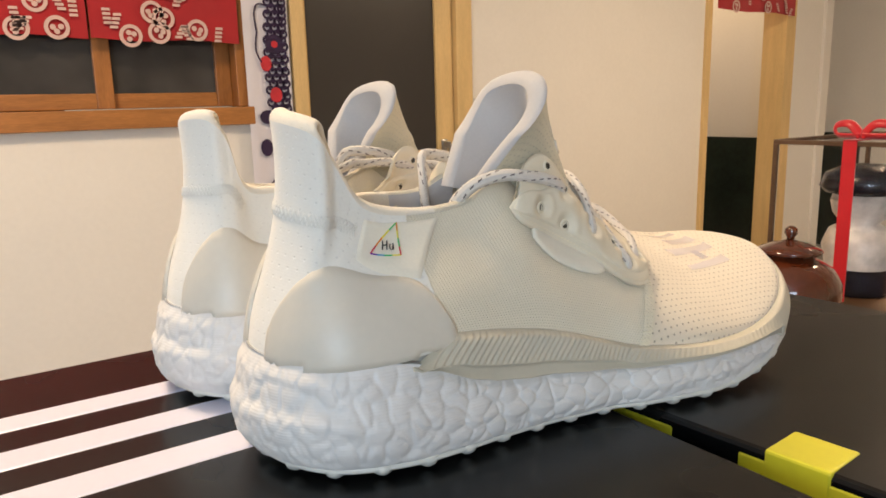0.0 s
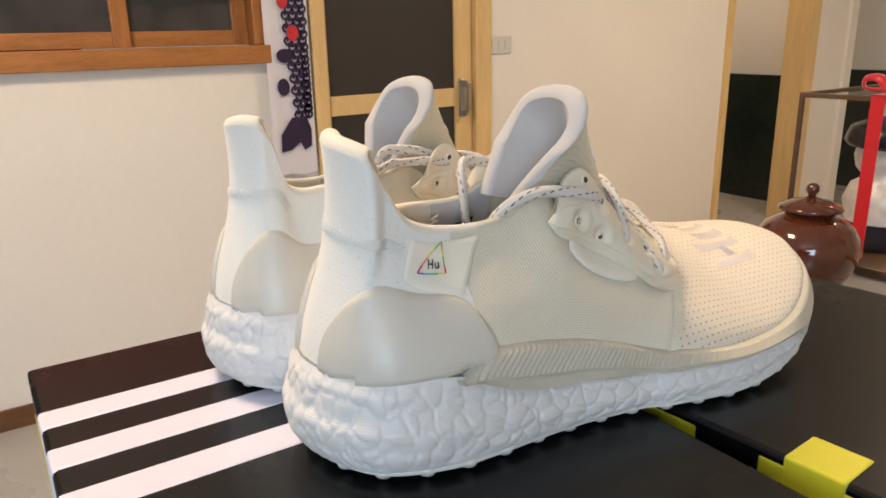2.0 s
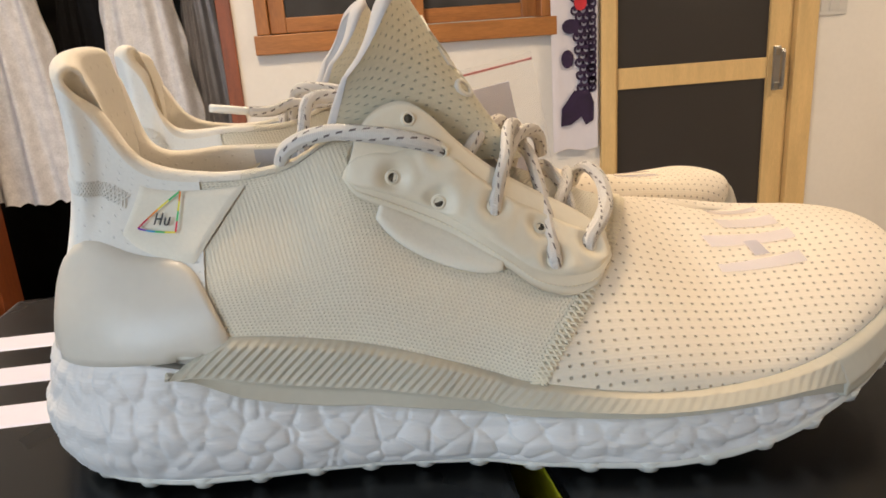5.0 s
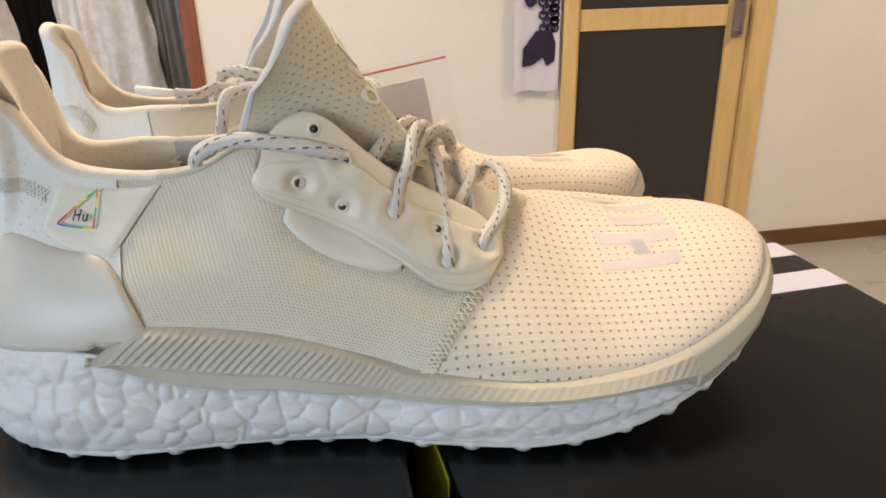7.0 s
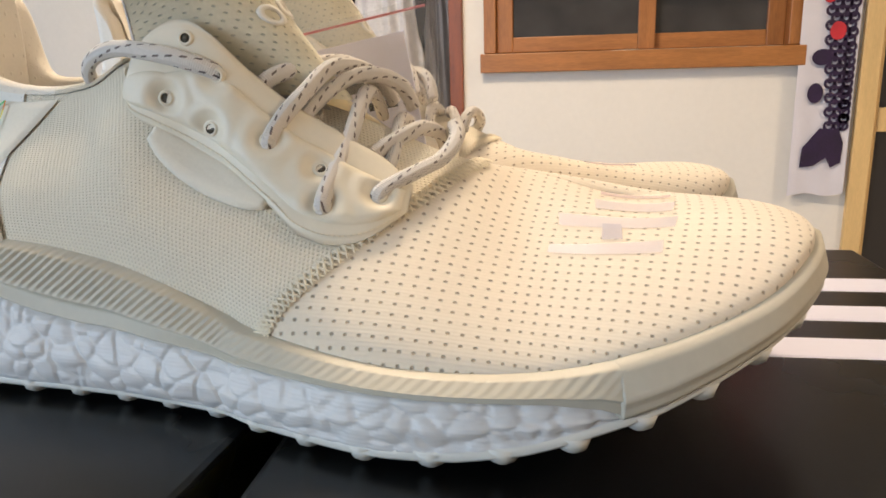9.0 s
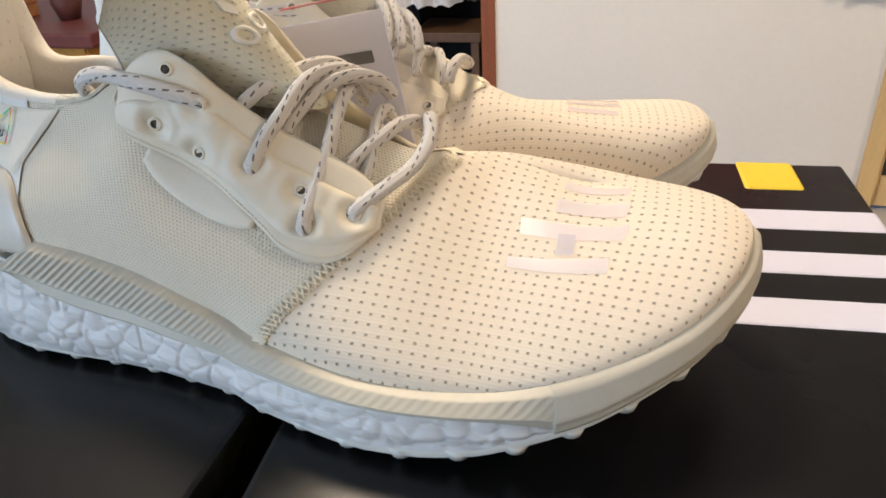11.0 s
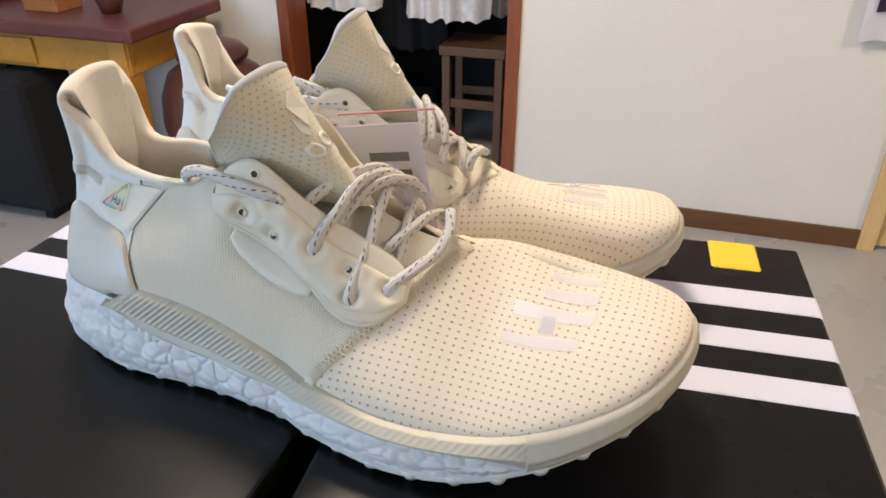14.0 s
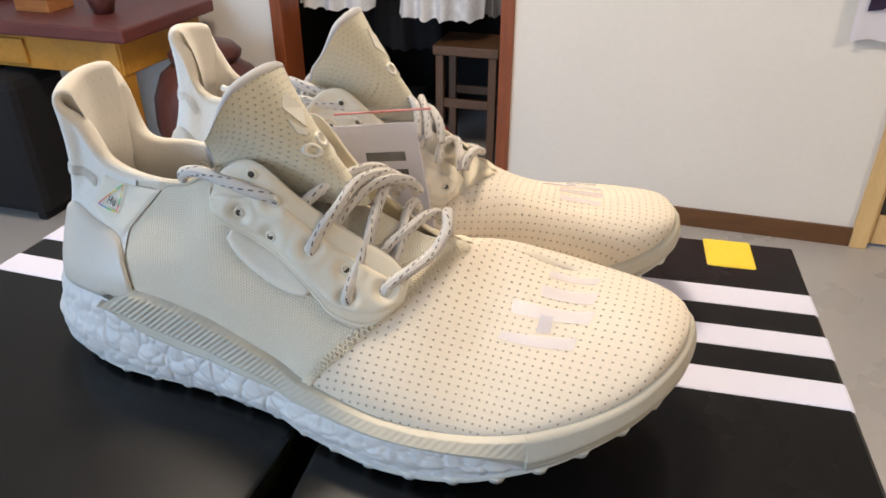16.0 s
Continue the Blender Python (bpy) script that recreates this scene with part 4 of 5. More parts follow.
def lace_set(parent):
    """The speckled cord: two long ends that loop back into the shoe, and the crossings over the throat."""
    r = .0026
    def cord(pts, label=""):
        return tube("lace", pts, r, S["lace"], parent, label, 10, 8, .8)
    cord([(.1440, -.0190, .0900), (.1417, -.0235, .0950), (.1340, -.0265, .0985), (.1240, -.0270, .1010), (.1110, -.0250, .1025), (.1010, -.0225, .1005), (.0950, -.0190, .0960), (.0935, -.0120, .0880), (.0960, -.0060, .0740)], "speckled lace end that loops back into the shoe")
    cord([(.1440, .0230, .0900), (.1417, .0265, .0960), (.1330, .0290, .1010), (.1210, .0300, .1060), (.1090, .0280, .1085), (.1010, .0225, .1080), (.0985, .0180, .1000), (.0975, .0150, .0880), (.0980, .0120, .0720)])
    for pts in (
            [(.1585, -.0205, .0700), (.1577, -.0255, .0750), (.1602, -.0205, .0822), (.1640, -.0130, .0888), (.1672, -.0010, .0955), (.1715, .0115, .0955), (.1755, .0215, .0910), (.1775, .0280, .0840)],
            [(.1500, -.0160, .0895), (.1538, -.0120, .0935), (.1600, .0010, .0965), (.1668, .0130, .0970), (.1705, .0220, .0925), (.1715, .0280, .0855)],
            [(.1762, -.0265, .0535), (.1752, -.0305, .0590), (.1757, -.0215, .0668), (.1760, -.0115, .0740), (.1754, .0025, .0850), (.1742, .0135, .0880), (.1735, .0230, .0845), (.1730, .0285, .0790)],
            [(.1620, -.0140, .0790), (.1645, -.0080, .0850), (.1705, .0035, .0920), (.1772, .0135, .0930), (.1825, .0220, .0890), (.1845, .0275, .0820)],
            [(.1875, -.0225, .0560), (.1885, -.0205, .0610), (.1955, -.0115, .0650), (.2012, .0010, .0680), (.2030, .0125, .0730), (.2008, .0205, .0765), (.1985, .0265, .0745), (.1970, .0300, .0690)],
            [(.1800, -.0090, .0670), (.1838, -.0040, .0715), (.1880, .0040, .0745), (.1905, .0120, .0760), (.1922, .0190, .0755), (.1940, .0260, .0730), (.1950, .0295, .0680)],
            [(.1860, -.0080, .0640), (.1868, -.0010, .0705), (.1850, .0080, .0760), (.1835, .0170, .0785), (.1830, .0255, .0770), (.1830, .0300, .0720)]):
        cord(pts)


def shoe_prints(parent):
    """The rainbow triangle and two letters on the suede label."""
    label = surface("label", S["suede"], parent, lambda a, h: (12.45 - 1.15 * a) + (-.4 - .35 * a) * (h - (.63 - .15 * a)) / (.30 + .175 * a), lambda a: .63 - .15 * a, lambda a: .93 + .025 * a, 24, 14, .0007, "cream suede label at the ankle", False, .0008)
    tri = [(11.42, .935), (12.08, .685), (11.5, .665)]
    order = ("p_green", "p_yellow", "p_orange", "p_red", "p_purple", "p_cyan", "p_green", "p_yellow", "p_red")
    k = 0
    for q in range(3):
        a, b = np.array(tri[q]), np.array(tri[(q + 1) % 3])
        for j in range(4):
            f0, f1 = j / 4, (j + 1) / 4
            ribbon_on("triangle_line", S[order[k % 9]], label, [tuple(a + (b - a) * f) for f in (f0, (f0 + f1) / 2, f1)], .00055, .0026, 4)
            k += 1
    def stroke(*pts):
        small = [(11.69 + .70 * (i - 11.67), .752 + .74 * (h - .765)) for i, h in pts]
        ribbon_on("letter_stroke", S["print"], label, small, .0005, .0026, 8)
    stroke((11.83, .715), (11.76, .815))
    stroke((11.71, .715), (11.64, .815))
    stroke((11.80, .765), (11.67, .765))
    stroke((11.585, .775), (11.615, .73), (11.58, .712), (11.54, .73), (11.505, .775))
    stroke((11.505, .78), (11.535, .712))
    return label


def tongue_logo(parent, tongue_ob):
    """The small raised mark on the front of the tongue: a split leaf and two rings."""
    def spot(a, h, d=.0027):
        return tongue_point(a, h, d)[0]
    def patch(name, corners):
        pts = [spot(*c) for c in corners]
        low = [spot(*c, .0018) for c in corners]
        n = len(pts)
        mesh_object(name, pts + low, [tuple(range(n))] + [(j, (j + 1) % n, n + (j + 1) % n, n + j) for j in range(n)], S["logo"], tongue_ob, False)
    patch("logo_mark", [(-.16, .78), (.02, .86), (.12, .72), (-.06, .62)])
    patch("logo_mark", [(-.20, .70), (-.09, .60), (-.12, .56), (-.21, .60)])
    for a0, h0 in ((-.20, .46), (.06, .50)):
        ring, steps = [], 18
        for rad in (1.0, .58):
            for d in (.0027, .0018):
                for j in range(steps):
                    f = 2 * math.pi * j / steps
                    ring.append(spot(a0 + .115 * rad * math.cos(f), h0 + .055 * rad * math.sin(f), d))
        faces = [(j, (j + 1) % steps, 2 * steps + (j + 1) % steps, 2 * steps + j) for j in range(steps)]
        faces += [(j, steps + j, steps + (j + 1) % steps, (j + 1) % steps) for j in range(steps)]
        faces += [(2 * steps + j, 2 * steps + (j + 1) % steps, 3 * steps + (j + 1) % steps, 3 * steps + j) for j in range(steps)]
        mesh_object("logo_ring", ring, faces, S["logo"], tongue_ob, True)


def shoe():
    s = tagged(new("running_shoe"), "cream knit running shoe with white foam sole on black boxes", "shoe", "pair of running shoes")
    foam_sole(s)
    outsole(s)
    def side_top(i, b):
        j = i if i < 15 else 30 - i
        return b[2] + float(np.interp(j, (3, 5, 7, 8, 10, 10.95), (.0006, .0008, .0012, .0022, .0034, .0042))) if j < 10.95 else float(np.interp(j, (10.95, 11.2, 11.75), (b[2] + .0042, b[2] + .002, .0372)))
    low_band = lambda i, b: table(FOAM_TOP, b[0]) - .0012
    band("side_band", S["strip"], s, 3.2, 11.75, 620, 40, side_top, low_band, .0033, "ribbed beige rubber side band", .0006, -1.2)
    band("side_band", S["strip"], s, 18.25, 26.8, 620, 40, side_top, low_band, .0033, "ribbed beige rubber side band", .0006, 1.2)
    band("toe_bumper", S["strip"], s, -3.42, 3.42, 460, 16, lambda i, b: b[2] + float(np.interp(abs(i), (0, .35, 1.2, 3.42), (.0028, .0014, .0010, .0008))), lambda i, b: table(FOAM_LOW, b[0]) + .0006, .0011, "smooth beige rubber toe bumper", .00012, 1.0)
    surface("toe_box", S["toe"], s, lambda a, h: (2 * a - 1) * seam_at(h), 0, 1, 120, 46, 0, "perforated cream knit toe")
    surface("quarter", S["quarter"], s, lambda a, h: seam_at(h) + (11.22 - seam_at(h)) * a, 0, 1, 60, 40, 0, "cream woven side panel")
    surface("quarter", S["quarter"], s, lambda a, h: 18.78 + (30 - seam_at(h) - 18.78) * a, 0, 1, 60, 40, 0, "cream woven side panel")
    surface("heel_panel", S["heel"], s, lambda a, h: 11.18 + 7.64 * a, -.02, 1, 110, 44, .0006, "white perforated heel panel with a tall pull tab")
    for st in ((lambda i: i), (lambda i: 30 - i)):
        lo, hi = (st(10.95), st(14.55)) if st(1) == 1 else (st(14.55), st(10.95))
        def counter_top(a, lo=lo, hi=hi):
            i = lo + (hi - lo) * a
            return float(np.interp(i if i < 15 else 30 - i, (10.95, 11.12, 11.3, 11.45, 11.7, 12.1, 12.5, 13, 13.5, 13.9, 14.2, 14.4, 14.55), (.08, .26, .44, .50, .535, .55, .555, .55, .535, .50, .43, .30, .08)))
        surface("heel_counter", S["counter"], s, lambda a, h, lo=lo, hi=hi: lo + (hi - lo) * a, lambda a: -.2, counter_top, 56, 24, .0008, "smooth moulded heel counter", False, .0017, 3.0)
    collar(s, "heel_lining", S["heel_pad"], 10.6, 19.4, 90, "cream perforated heel lining")
    collar(s, "ankle_lining", S["lining"], 9.0, 10.6, 20, "smooth grey ankle lining")
    collar(s, "ankle_lining", S["lining"], 19.4, 21.0, 20, "smooth grey ankle lining")
    # insole
    iv, nf = [], 24
    for k in range(nf):
        i = 8.5 + 6.4 * k / (nf - 1)
        a, b = wall(i, .02), wall(30 - i, .02)
        iv += [(a[0], a[1] * .86, .040), (b[0], b[1] * .86, .040)]
    mesh_object("insole", iv, [(2 * k, 2 * k + 2, 2 * k + 3, 2 * k + 1) for k in range(nf - 1)], S["lining"], s, True)
    # printed size label on the inner ankle lining
    tag = [proud(20.28 - .62 * c / 6, .86 - .30 * r / 4, -.0082) for r in range(5) for c in range(7)]
    size_label = mesh_object("size_label", tag, grid(5, 7), S["print"], s, True, None, "small dark printed size label")
    for h0, h1, i0, i1 in ((.83, .78, 20.22, 19.8), (.74, .70, 20.22, 19.74), (.67, .64, 20.22, 19.9)):
        bar = [proud(i0 + (i1 - i0) * c / 3, h, -.0087) for h in (h0, h1) for c in range(4)]
        mesh_object("print_bar", bar, grid(2, 4), S["white_thread"], size_label, True, None, "pale printed bar")
    t = tongue(s)
    tongue_logo(s, t)
    for inner in (False, True):
        eye_panels(s, inner)
    # pale tab that peeps out under the eyelet panel
    rails("under_tab", S["suede"], s, [proud(i, h, .0012) for i, h in ((8.75, .55), (8.55, .485), (8.2, .435), (7.7, .405), (7.2, .405), (6.9, .43))], [proud(i, h, .0016) for i, h in ((8.7, .62), (8.5, .60), (8.1, .57), (7.7, .54), (7.2, .49), (6.9, .46))], 26, 7, .0009, "pale half-round tab under the eyelet panel")
    lace_set(s)
    shoe_prints(s)
    # film stripes on the toe
    for c in (((2.1, .86), (-.05, .75), (.75, .71), (2.35, .78)), ((2.65, .72), (1.1, .65), (1.6, .59), (2.8, .65)), ((3.45, .63), (1.7, .55), (2.0, .5), (3.5, .57)), ((3.7, .5), (2.35, .45), (2.5, .4), (3.75, .47))):
        a, b, d, e = (np.array(q) for q in c)
        verts = []
        for r in range(5):
            for k in range(14):
                p = (a + (b - a) * k / 13) * (1 - r / 4) + (e + (d - e) * k / 13) * r / 4
                verts.append(proud(p[0], p[1], .0003))
        mesh_object("toe_stripe", verts, grid(5, 14, False, True), S["gloss"], s, True, None, "pearly film stripe")
    verts = [proud(i, h, .0005) for i, h in ((2.9, .56), (2.65, .55), (2.8, .48), (3.05, .49))]
    mesh_object("toe_square", verts, [(3, 2, 1, 0)], S["gloss_grey"], s, True, None, "small grey film square")
    # seams
    for f in (1, -1):
        sm = (lambda i: i) if f == 1 else (lambda i: 30 - i)
        stitches("toe_seam", s, [(sm(seam_at(h) + .02), h) for h in np.linspace(.02, .97, 8)], 84, .0058, 0, .0006, None, True, .00042)
    stitches("heel_seam", s, [(i, .715 + .055 * max(0, abs(i - 15) - 1)) for i in np.linspace(12.4, 17.6, 9)], 100, .0052, 0, .0008, S["white_thread"], True, .00034)
    stitches("lining_seam", s, [(19.4, h) for h in np.linspace(.4, .97, 6)], 22, .005, 0, -.0083, None, True, .0005)
    return s


# ---- the pair of shoes ----
right_shoe = shoe()
right_shoe.matrix_world = pose(.1125, .2650, TOP_Z + .0014, 0, 0, -3.0)


def mirrored_shoe(ob, m):
    """The left shoe: the right one turned over in a mirror, with meshes of its own."""
    c = copy_thing(ob, m)
    flipped = {}
    for o in c.children_recursive:
        if o.data is None:
            continue
        if o.name.startswith("stud"):
            o.location.y *= -1
            continue
        if o.data.name not in flipped:
            me = o.data.copy()
            me.transform(Matrix.Diagonal((1, -1, 1, 1)))
            if o.name.startswith(("tongue", "logo")):
                # this tongue leans to the inner side, like the other one to the outer side
                for v in me.vertices:
                    v.co.y -= .24 * max(0.0, v.co.z - .085)
            me.flip_normals()
            flipped[o.data.name] = me
        o.data = flipped[o.data.name]
    return c


left_shoe = mirrored_shoe(right_shoe, pose(.1053, .3545, TOP_Z + .0014, 0, 0, 4.8))


def tag_in_bag():
    """A white card tag in a clear zip bag, hung from the laces."""
    t = thing("hang_tag", 0, 0, 0, "white card tag in a clear zip bag hung from the laces", "tag")
    t.matrix_world = right_shoe.matrix_world @ pose(.18, .045, .115, 0, -10, 0) @ pose(-.18, -.045, -.115)
    box_part("card", (.118, .0445, .052), (.1752, .0452, .1088), M["white_card"], t, "white card with dark print", bevel=.0002)
    for x0, x1, z0, z1 in ((.147, .1675, .0905, .0950), (.1565, .1675, .0832, .0862)):
        box_part("print_bar", (x0, .0440, z0), (x1, .0444, z1), S["print"], t, "dark printed bar", bevel=0)
    verts, n = [], 14
    for r in range(10):
        for k in range(n):
            x = .112 + .0735 * k / (n - 1)
            z = .046 + .0705 * r / 9
            verts.append((x, .0425 + .0011 * math.sin(k * 1.3 + r) + .0008 * math.sin(r * 2.1), z + .0015 * (k / n)))
    ob = mesh_object("bag_film", verts, grid(10, n), M["film"], t, True, None, "clear plastic film")
    ob.visible_shadow = False
    box_part("zip_strip", (.136, .0420, .1148), (.1852, .0434, .1156), M["zip_red"], t, "pink zip line", bevel=.0002)
    return t


tag_in_bag()


def loose_laces():
    """The free end of the left shoe's lace with its stiff tip."""
    m = pose(.1053, .3545, 0, 0, 0, 4.8).inverted() @ pose(.1125, .2650, 0, 0, 0, -3.0)
    def local(pts):
        return [tuple(m @ Vector(p)) for p in pts]
    end = tube("lace", local([(.130, .078, .098), (.1180, .0720, .1010), (.1060, .0690, .1030), (.0948, .0690, .1030), (.0893, .0690, .1035), (.0811, .0690, .1011), (.0721, .0700, .1015)]), .0023, S["lace"], left_shoe, "", 10, 8, .8)
    tube("lace_tip", local([(.0721, .0700, .1015), (.0640, .0702, .1028), (.0558, .0705, .1040)]), .0017, S["logo"], end, "stiff pale lace tip", 10, 3)


loose_laces()


# ---- things along the window wall ----
def pleated(name, x0, x1, z0, z1, y, mat, parent, folds, depth, label="", nx=60, nz=14, ragged=0.0):
    """Hanging cloth with folds and a slightly uneven hem, with a back face."""
    verts, rng = [], random.Random(len(name) + folds)
    ph = rng.random() * 6
    for back in (0, 1):
        for r in range(nz):
            f = r / (nz - 1)
            for c in range(nx):
                a = c / (nx - 1)
                x = x0 + (x1 - x0) * a
                w = depth * (math.sin(a * folds * 6.283 + ph) + .4 * math.sin(a * folds * 14.1 + 2 * ph)) * (.45 + .55 * (1 - f))
                hem = (1 - f) * (ragged * math.sin(a * 23 + ph) + .004 * math.sin(a * 9 + ph))
                verts.append((x, y + w + .0022 * back, z0 + (z1 - z0) * f + hem))
    n = nx * nz
    faces = grid(nz, nx) + [tuple(n + q for q in f)[::-1] for f in grid(nz, nx)]
    return mesh_object(name, verts, faces, mat, parent, True, None, label)


def disc(name, cx, cz, r, y, mat, parent, inner=0.0, steps=20, sy=1.0):
    verts = []
    for j in range(steps):
        a = 2 * math.pi * j / steps
        verts.append((cx + r * math.cos(a), y, cz + r * sy * math.sin(a)))
    if inner:
        for j in range(steps):
            a = 2 * math.pi * j / steps
            verts.append((cx + inner * math.cos(a), y, cz + inner * sy * math.sin(a)))
        faces = [(j, (j + 1) % steps, steps + (j + 1) % steps, steps + j) for j in range(steps)]
    else:
        faces = [tuple(range(steps))]
    return mesh_object(name, verts, faces, mat, parent, False)


def half_curtain(x0, x1, z0, z1, seed, label):
    """A short red curtain with pale printed marks, on a rod."""
    t = thing("short_curtain", 0, 0, 0, label, "curtain", "red short curtains")
    cloth = pleated("cloth", x0, x1, z0, z1, WALL_Y - .045, M["red_cloth"], t, 2, .003)
    rng = random.Random(seed)
    y = WALL_Y - .0535
    w = x1 - x0
    for k in range(14):
        cx, cz = x0 + w * rng.uniform(.07, .93), z0 + rng.uniform(.01, .16)
        q = rng.random()
        if q < .35:
            disc("print_ring", cx, cz, .034, y, M["cream_print"], cloth, .023)
            for j in range(3):
                a = 2.1 * j + rng.random()
                disc("print_spot", cx + .011 * math.cos(a), cz + .011 * math.sin(a), .008, y, M["cream_print"], cloth)
        else:
            turn = rng.uniform(-.7, .7)
            for j in range(4):
                o = (j - 1.5) * .013
                px, pz = cx + o * math.sin(turn), cz + o * math.cos(turn)
                mesh_object("print_bar", [(px - .012, y, pz - .004), (px + .012, y, pz - .004), (px + .011, y, pz + .004), (px - .011, y, pz + .004)], [(0, 1, 2, 3)], M["cream_print"], cloth, False)
    tube("rod", [(x0 - .02, WALL_Y - .04, z1 + .004), ((x0 + x1) / 2, WALL_Y - .04, z1 + .004), (x1 + .02, WALL_Y - .04, z1 + .004)], .006, M["steel"], t, "", 10, 2)
    return t


half_curtain(-.01, .465, 1.366, 2.02, 3, "short red cotton curtain with pale printed marks, hung before the window")
half_curtain(.472, .925, 1.362, 2.02, 9, "short red cotton curtain with pale printed marks, hung over the window")
half_curtain(3.55, 4.3, 1.60, 2.03, 5, "short red printed curtain hung in the passage doorway")


def hanging_towel():
    """A narrow white towel printed with a dark scaled fish."""
    t = thing("hanging_towel", 0, 0, 0, "narrow white towel printed with a dark purple fish", "towel")
    body = pleated("cloth", .945, 1.105, .70, 2.05, WALL_Y - .03, M["towel"], t, 1, .003, nx=24, nz=30)
    y = WALL_Y - .0365
    z = 1.50
    row = 0
    while z > .90:
        cx = 1.062 - .012 * math.sin((1.5 - z) * 7)
        wide = 3
        for j in range(wide):
            x = min(max(cx + (j - 1) * .027 + (.0135 if row % 2 else 0), .965), 1.085)
            disc("scale", x, z, .0165, y - .0004 * (row % 2), M["ink"], body, .0085, 14)
            disc("scale_spot", x, z + .004, .0065, y - .0006, M["ink"], body, 0, 10, .7)
        z -= .021
        row += 1
    for cx, cz, a, b in ((1.01, 1.115, .03, .024), (.998, 1.01, .022, .03)):
        disc("fin", cx, cz, a, y - .001, M["ink"], body, 0, 18, b / a)
    tail = [(1.075, .90), (1.02, .905), (.975, .845), (.972, .785), (1.01, .79), (1.045, .815), (1.06, .785), (1.088, .80), (1.09, .86)]
    mesh_object("tail", [(px, y - .0012, pz) for px, pz in tail], [tuple(range(len(tail)))], M["ink"], body, False)
    disc("red_spot", 1.045, 1.19, .022, y - .0014, M["ink_red"], body, 0, 18, 1.2)
    disc("red_spot", 1.015, 1.295, .02, y - .0014, M["ink_red"], body, 0, 18, 1.3)
    disc("eye_ring", 1.05, 1.36, .034, y - .0014, M["ink"], body, .012)
    disc("eye", 1.05, 1.36, .012, y - .0016, M["ink_red"], body)
    tube("whisker", [(.99, y - .001, 1.40), (.985, y - .001, 1.46), (1.0, y - .001, 1.49), (1.035, y - .001, 1.485)], .003, M["ink"], body, "", 6, 5)
    tube("whisker", [(.99, y - .001, 1.40), (.983, y - .001, 1.34), (1.0, y - .001, 1.30)], .003, M["ink"], body, "", 6, 5)
    tube("rod", [(.925, WALL_Y - .03, 2.052), (1.02, WALL_Y - .03, 2.052), (1.12, WALL_Y - .03, 2.052)], .007, M["dark_wood"], t, "", 10, 2)
    return t


hanging_towel()


def switch_plate():
    t = thing("wall_switch", 1.977, WALL_Y, 1.127, "pale grey plastic switch plate on the wall", "switch")
    box_part("plate", (-.058, -.008, -.036), (.058, -.0005, .036), M["plate"], t, bevel=.003)
    for x in (-.034, 0, .034):
        box_part("rocker", (x - .012, -.0105, -.02), (x + .012, -.007, .02), M["plate"], t, bevel=.0015)
    return t


switch_plate()


# ---- the space behind the red-brown doorway ----
def garment(x0, x1, z0, z1, y, mat, folds, label, seed):
    g = thing("hanging_garment", 0, 0, 0, label, "garment", "clothes on the rail")
    rng = random.Random(seed)
    verts, nx, nz = [], 44, 30
    for back in (0, 1):
        for r in range(nz):
            f = r / (nz - 1)
            for c in range(nx):
                a = c / (nx - 1)
                spread = 1 - .55 * f ** 1.6
                x = (x0 + x1) / 2 + (a - .5) * (x1 - x0) * spread
                w = .018 * math.sin(a * folds * 6.283 + seed) * (1.2 - f) + .008 * math.sin(a * 31 + f * 4)
                scallop = .012 * abs(math.sin(a * 19 + seed)) * (1 - f)
                yy = y + w + (.05 * (1 - (2 * a - 1) ** 2) + .01) * (1 if back else -1)
                verts.append((x + .006 * math.sin(f * 26) * (1 if a in (0, 1) else 0), yy, z0 + (z1 - z0) * f + scallop))
    n = nx * nz
    faces = grid(nz, nx) + [tuple(n + q for q in f)[::-1] for f in grid(nz, nx)]
    mesh_object("cloth", verts, faces, mat, g, True)
    tube("hanger", [((x0 + x1) / 2 - .1, y, z1 - .01), ((x0 + x1) / 2, y, z1 + .05), ((x0 + x1) / 2 + .1, y, z1 - .01)], .004, M["steel"], g, "", 8, 4)
    return g


garment(-1.02, -.70, .63, 1.62, 2.75, M["lace_cloth"], 3, "white lace garment hanging on the rail", 1)
garment(-.585, -.25, .62, 1.60, 2.72, M["lace_cloth"], 4, "white lace garment with a ruffled edge on the rail", 2)
garment(-.34, -.17, .60, 1.58, 2.95, M["grey_cloth"], 2, "pale grey garment hanging on the rail", 4)
garment(-.86, -.52, .40, 1.60, 3.1, M["dark"], 2, "black garment hanging in the dark", 5)
rail = thing("clothes_rail", 0, 0, 0, "dark clothes rail across the closet", "rail")
tube("bar", [(-1.6, 2.85, 1.66), (-.6, 2.85, 1.66), (.3, 2.85, 1.66)], .012, M["steel"], rail, "", 12, 2)
for hx in (-1.3, .1):
    tube("hanger_post", [(hx, 2.85, 1.66), (hx, 2.86, 2.2), (hx, 2.86, HIGH)], .008, M["steel"], rail, "", 8, 2)


def stool():
    t = thing("wooden_stool", -.29, 2.78, 0, "plain brown wooden stool in the dark doorway", "stool")
    box_part("seat", (-.14, -.12, .50), (.12, .12, .535), M["dark_wood"], t)
    for sx in (-.115, .095):
        for sy in (-.095, .095):
            box_part("leg", (sx - .016, sy - .016, 0), (sx + .016, sy + .016, .5), M["dark_wood"], t)
    for sy in (-.095, .095):
        box_part("rung", (-.1, sy - .009, .29), (.08, sy + .009, .325), M["dark_wood"], t)
    return t


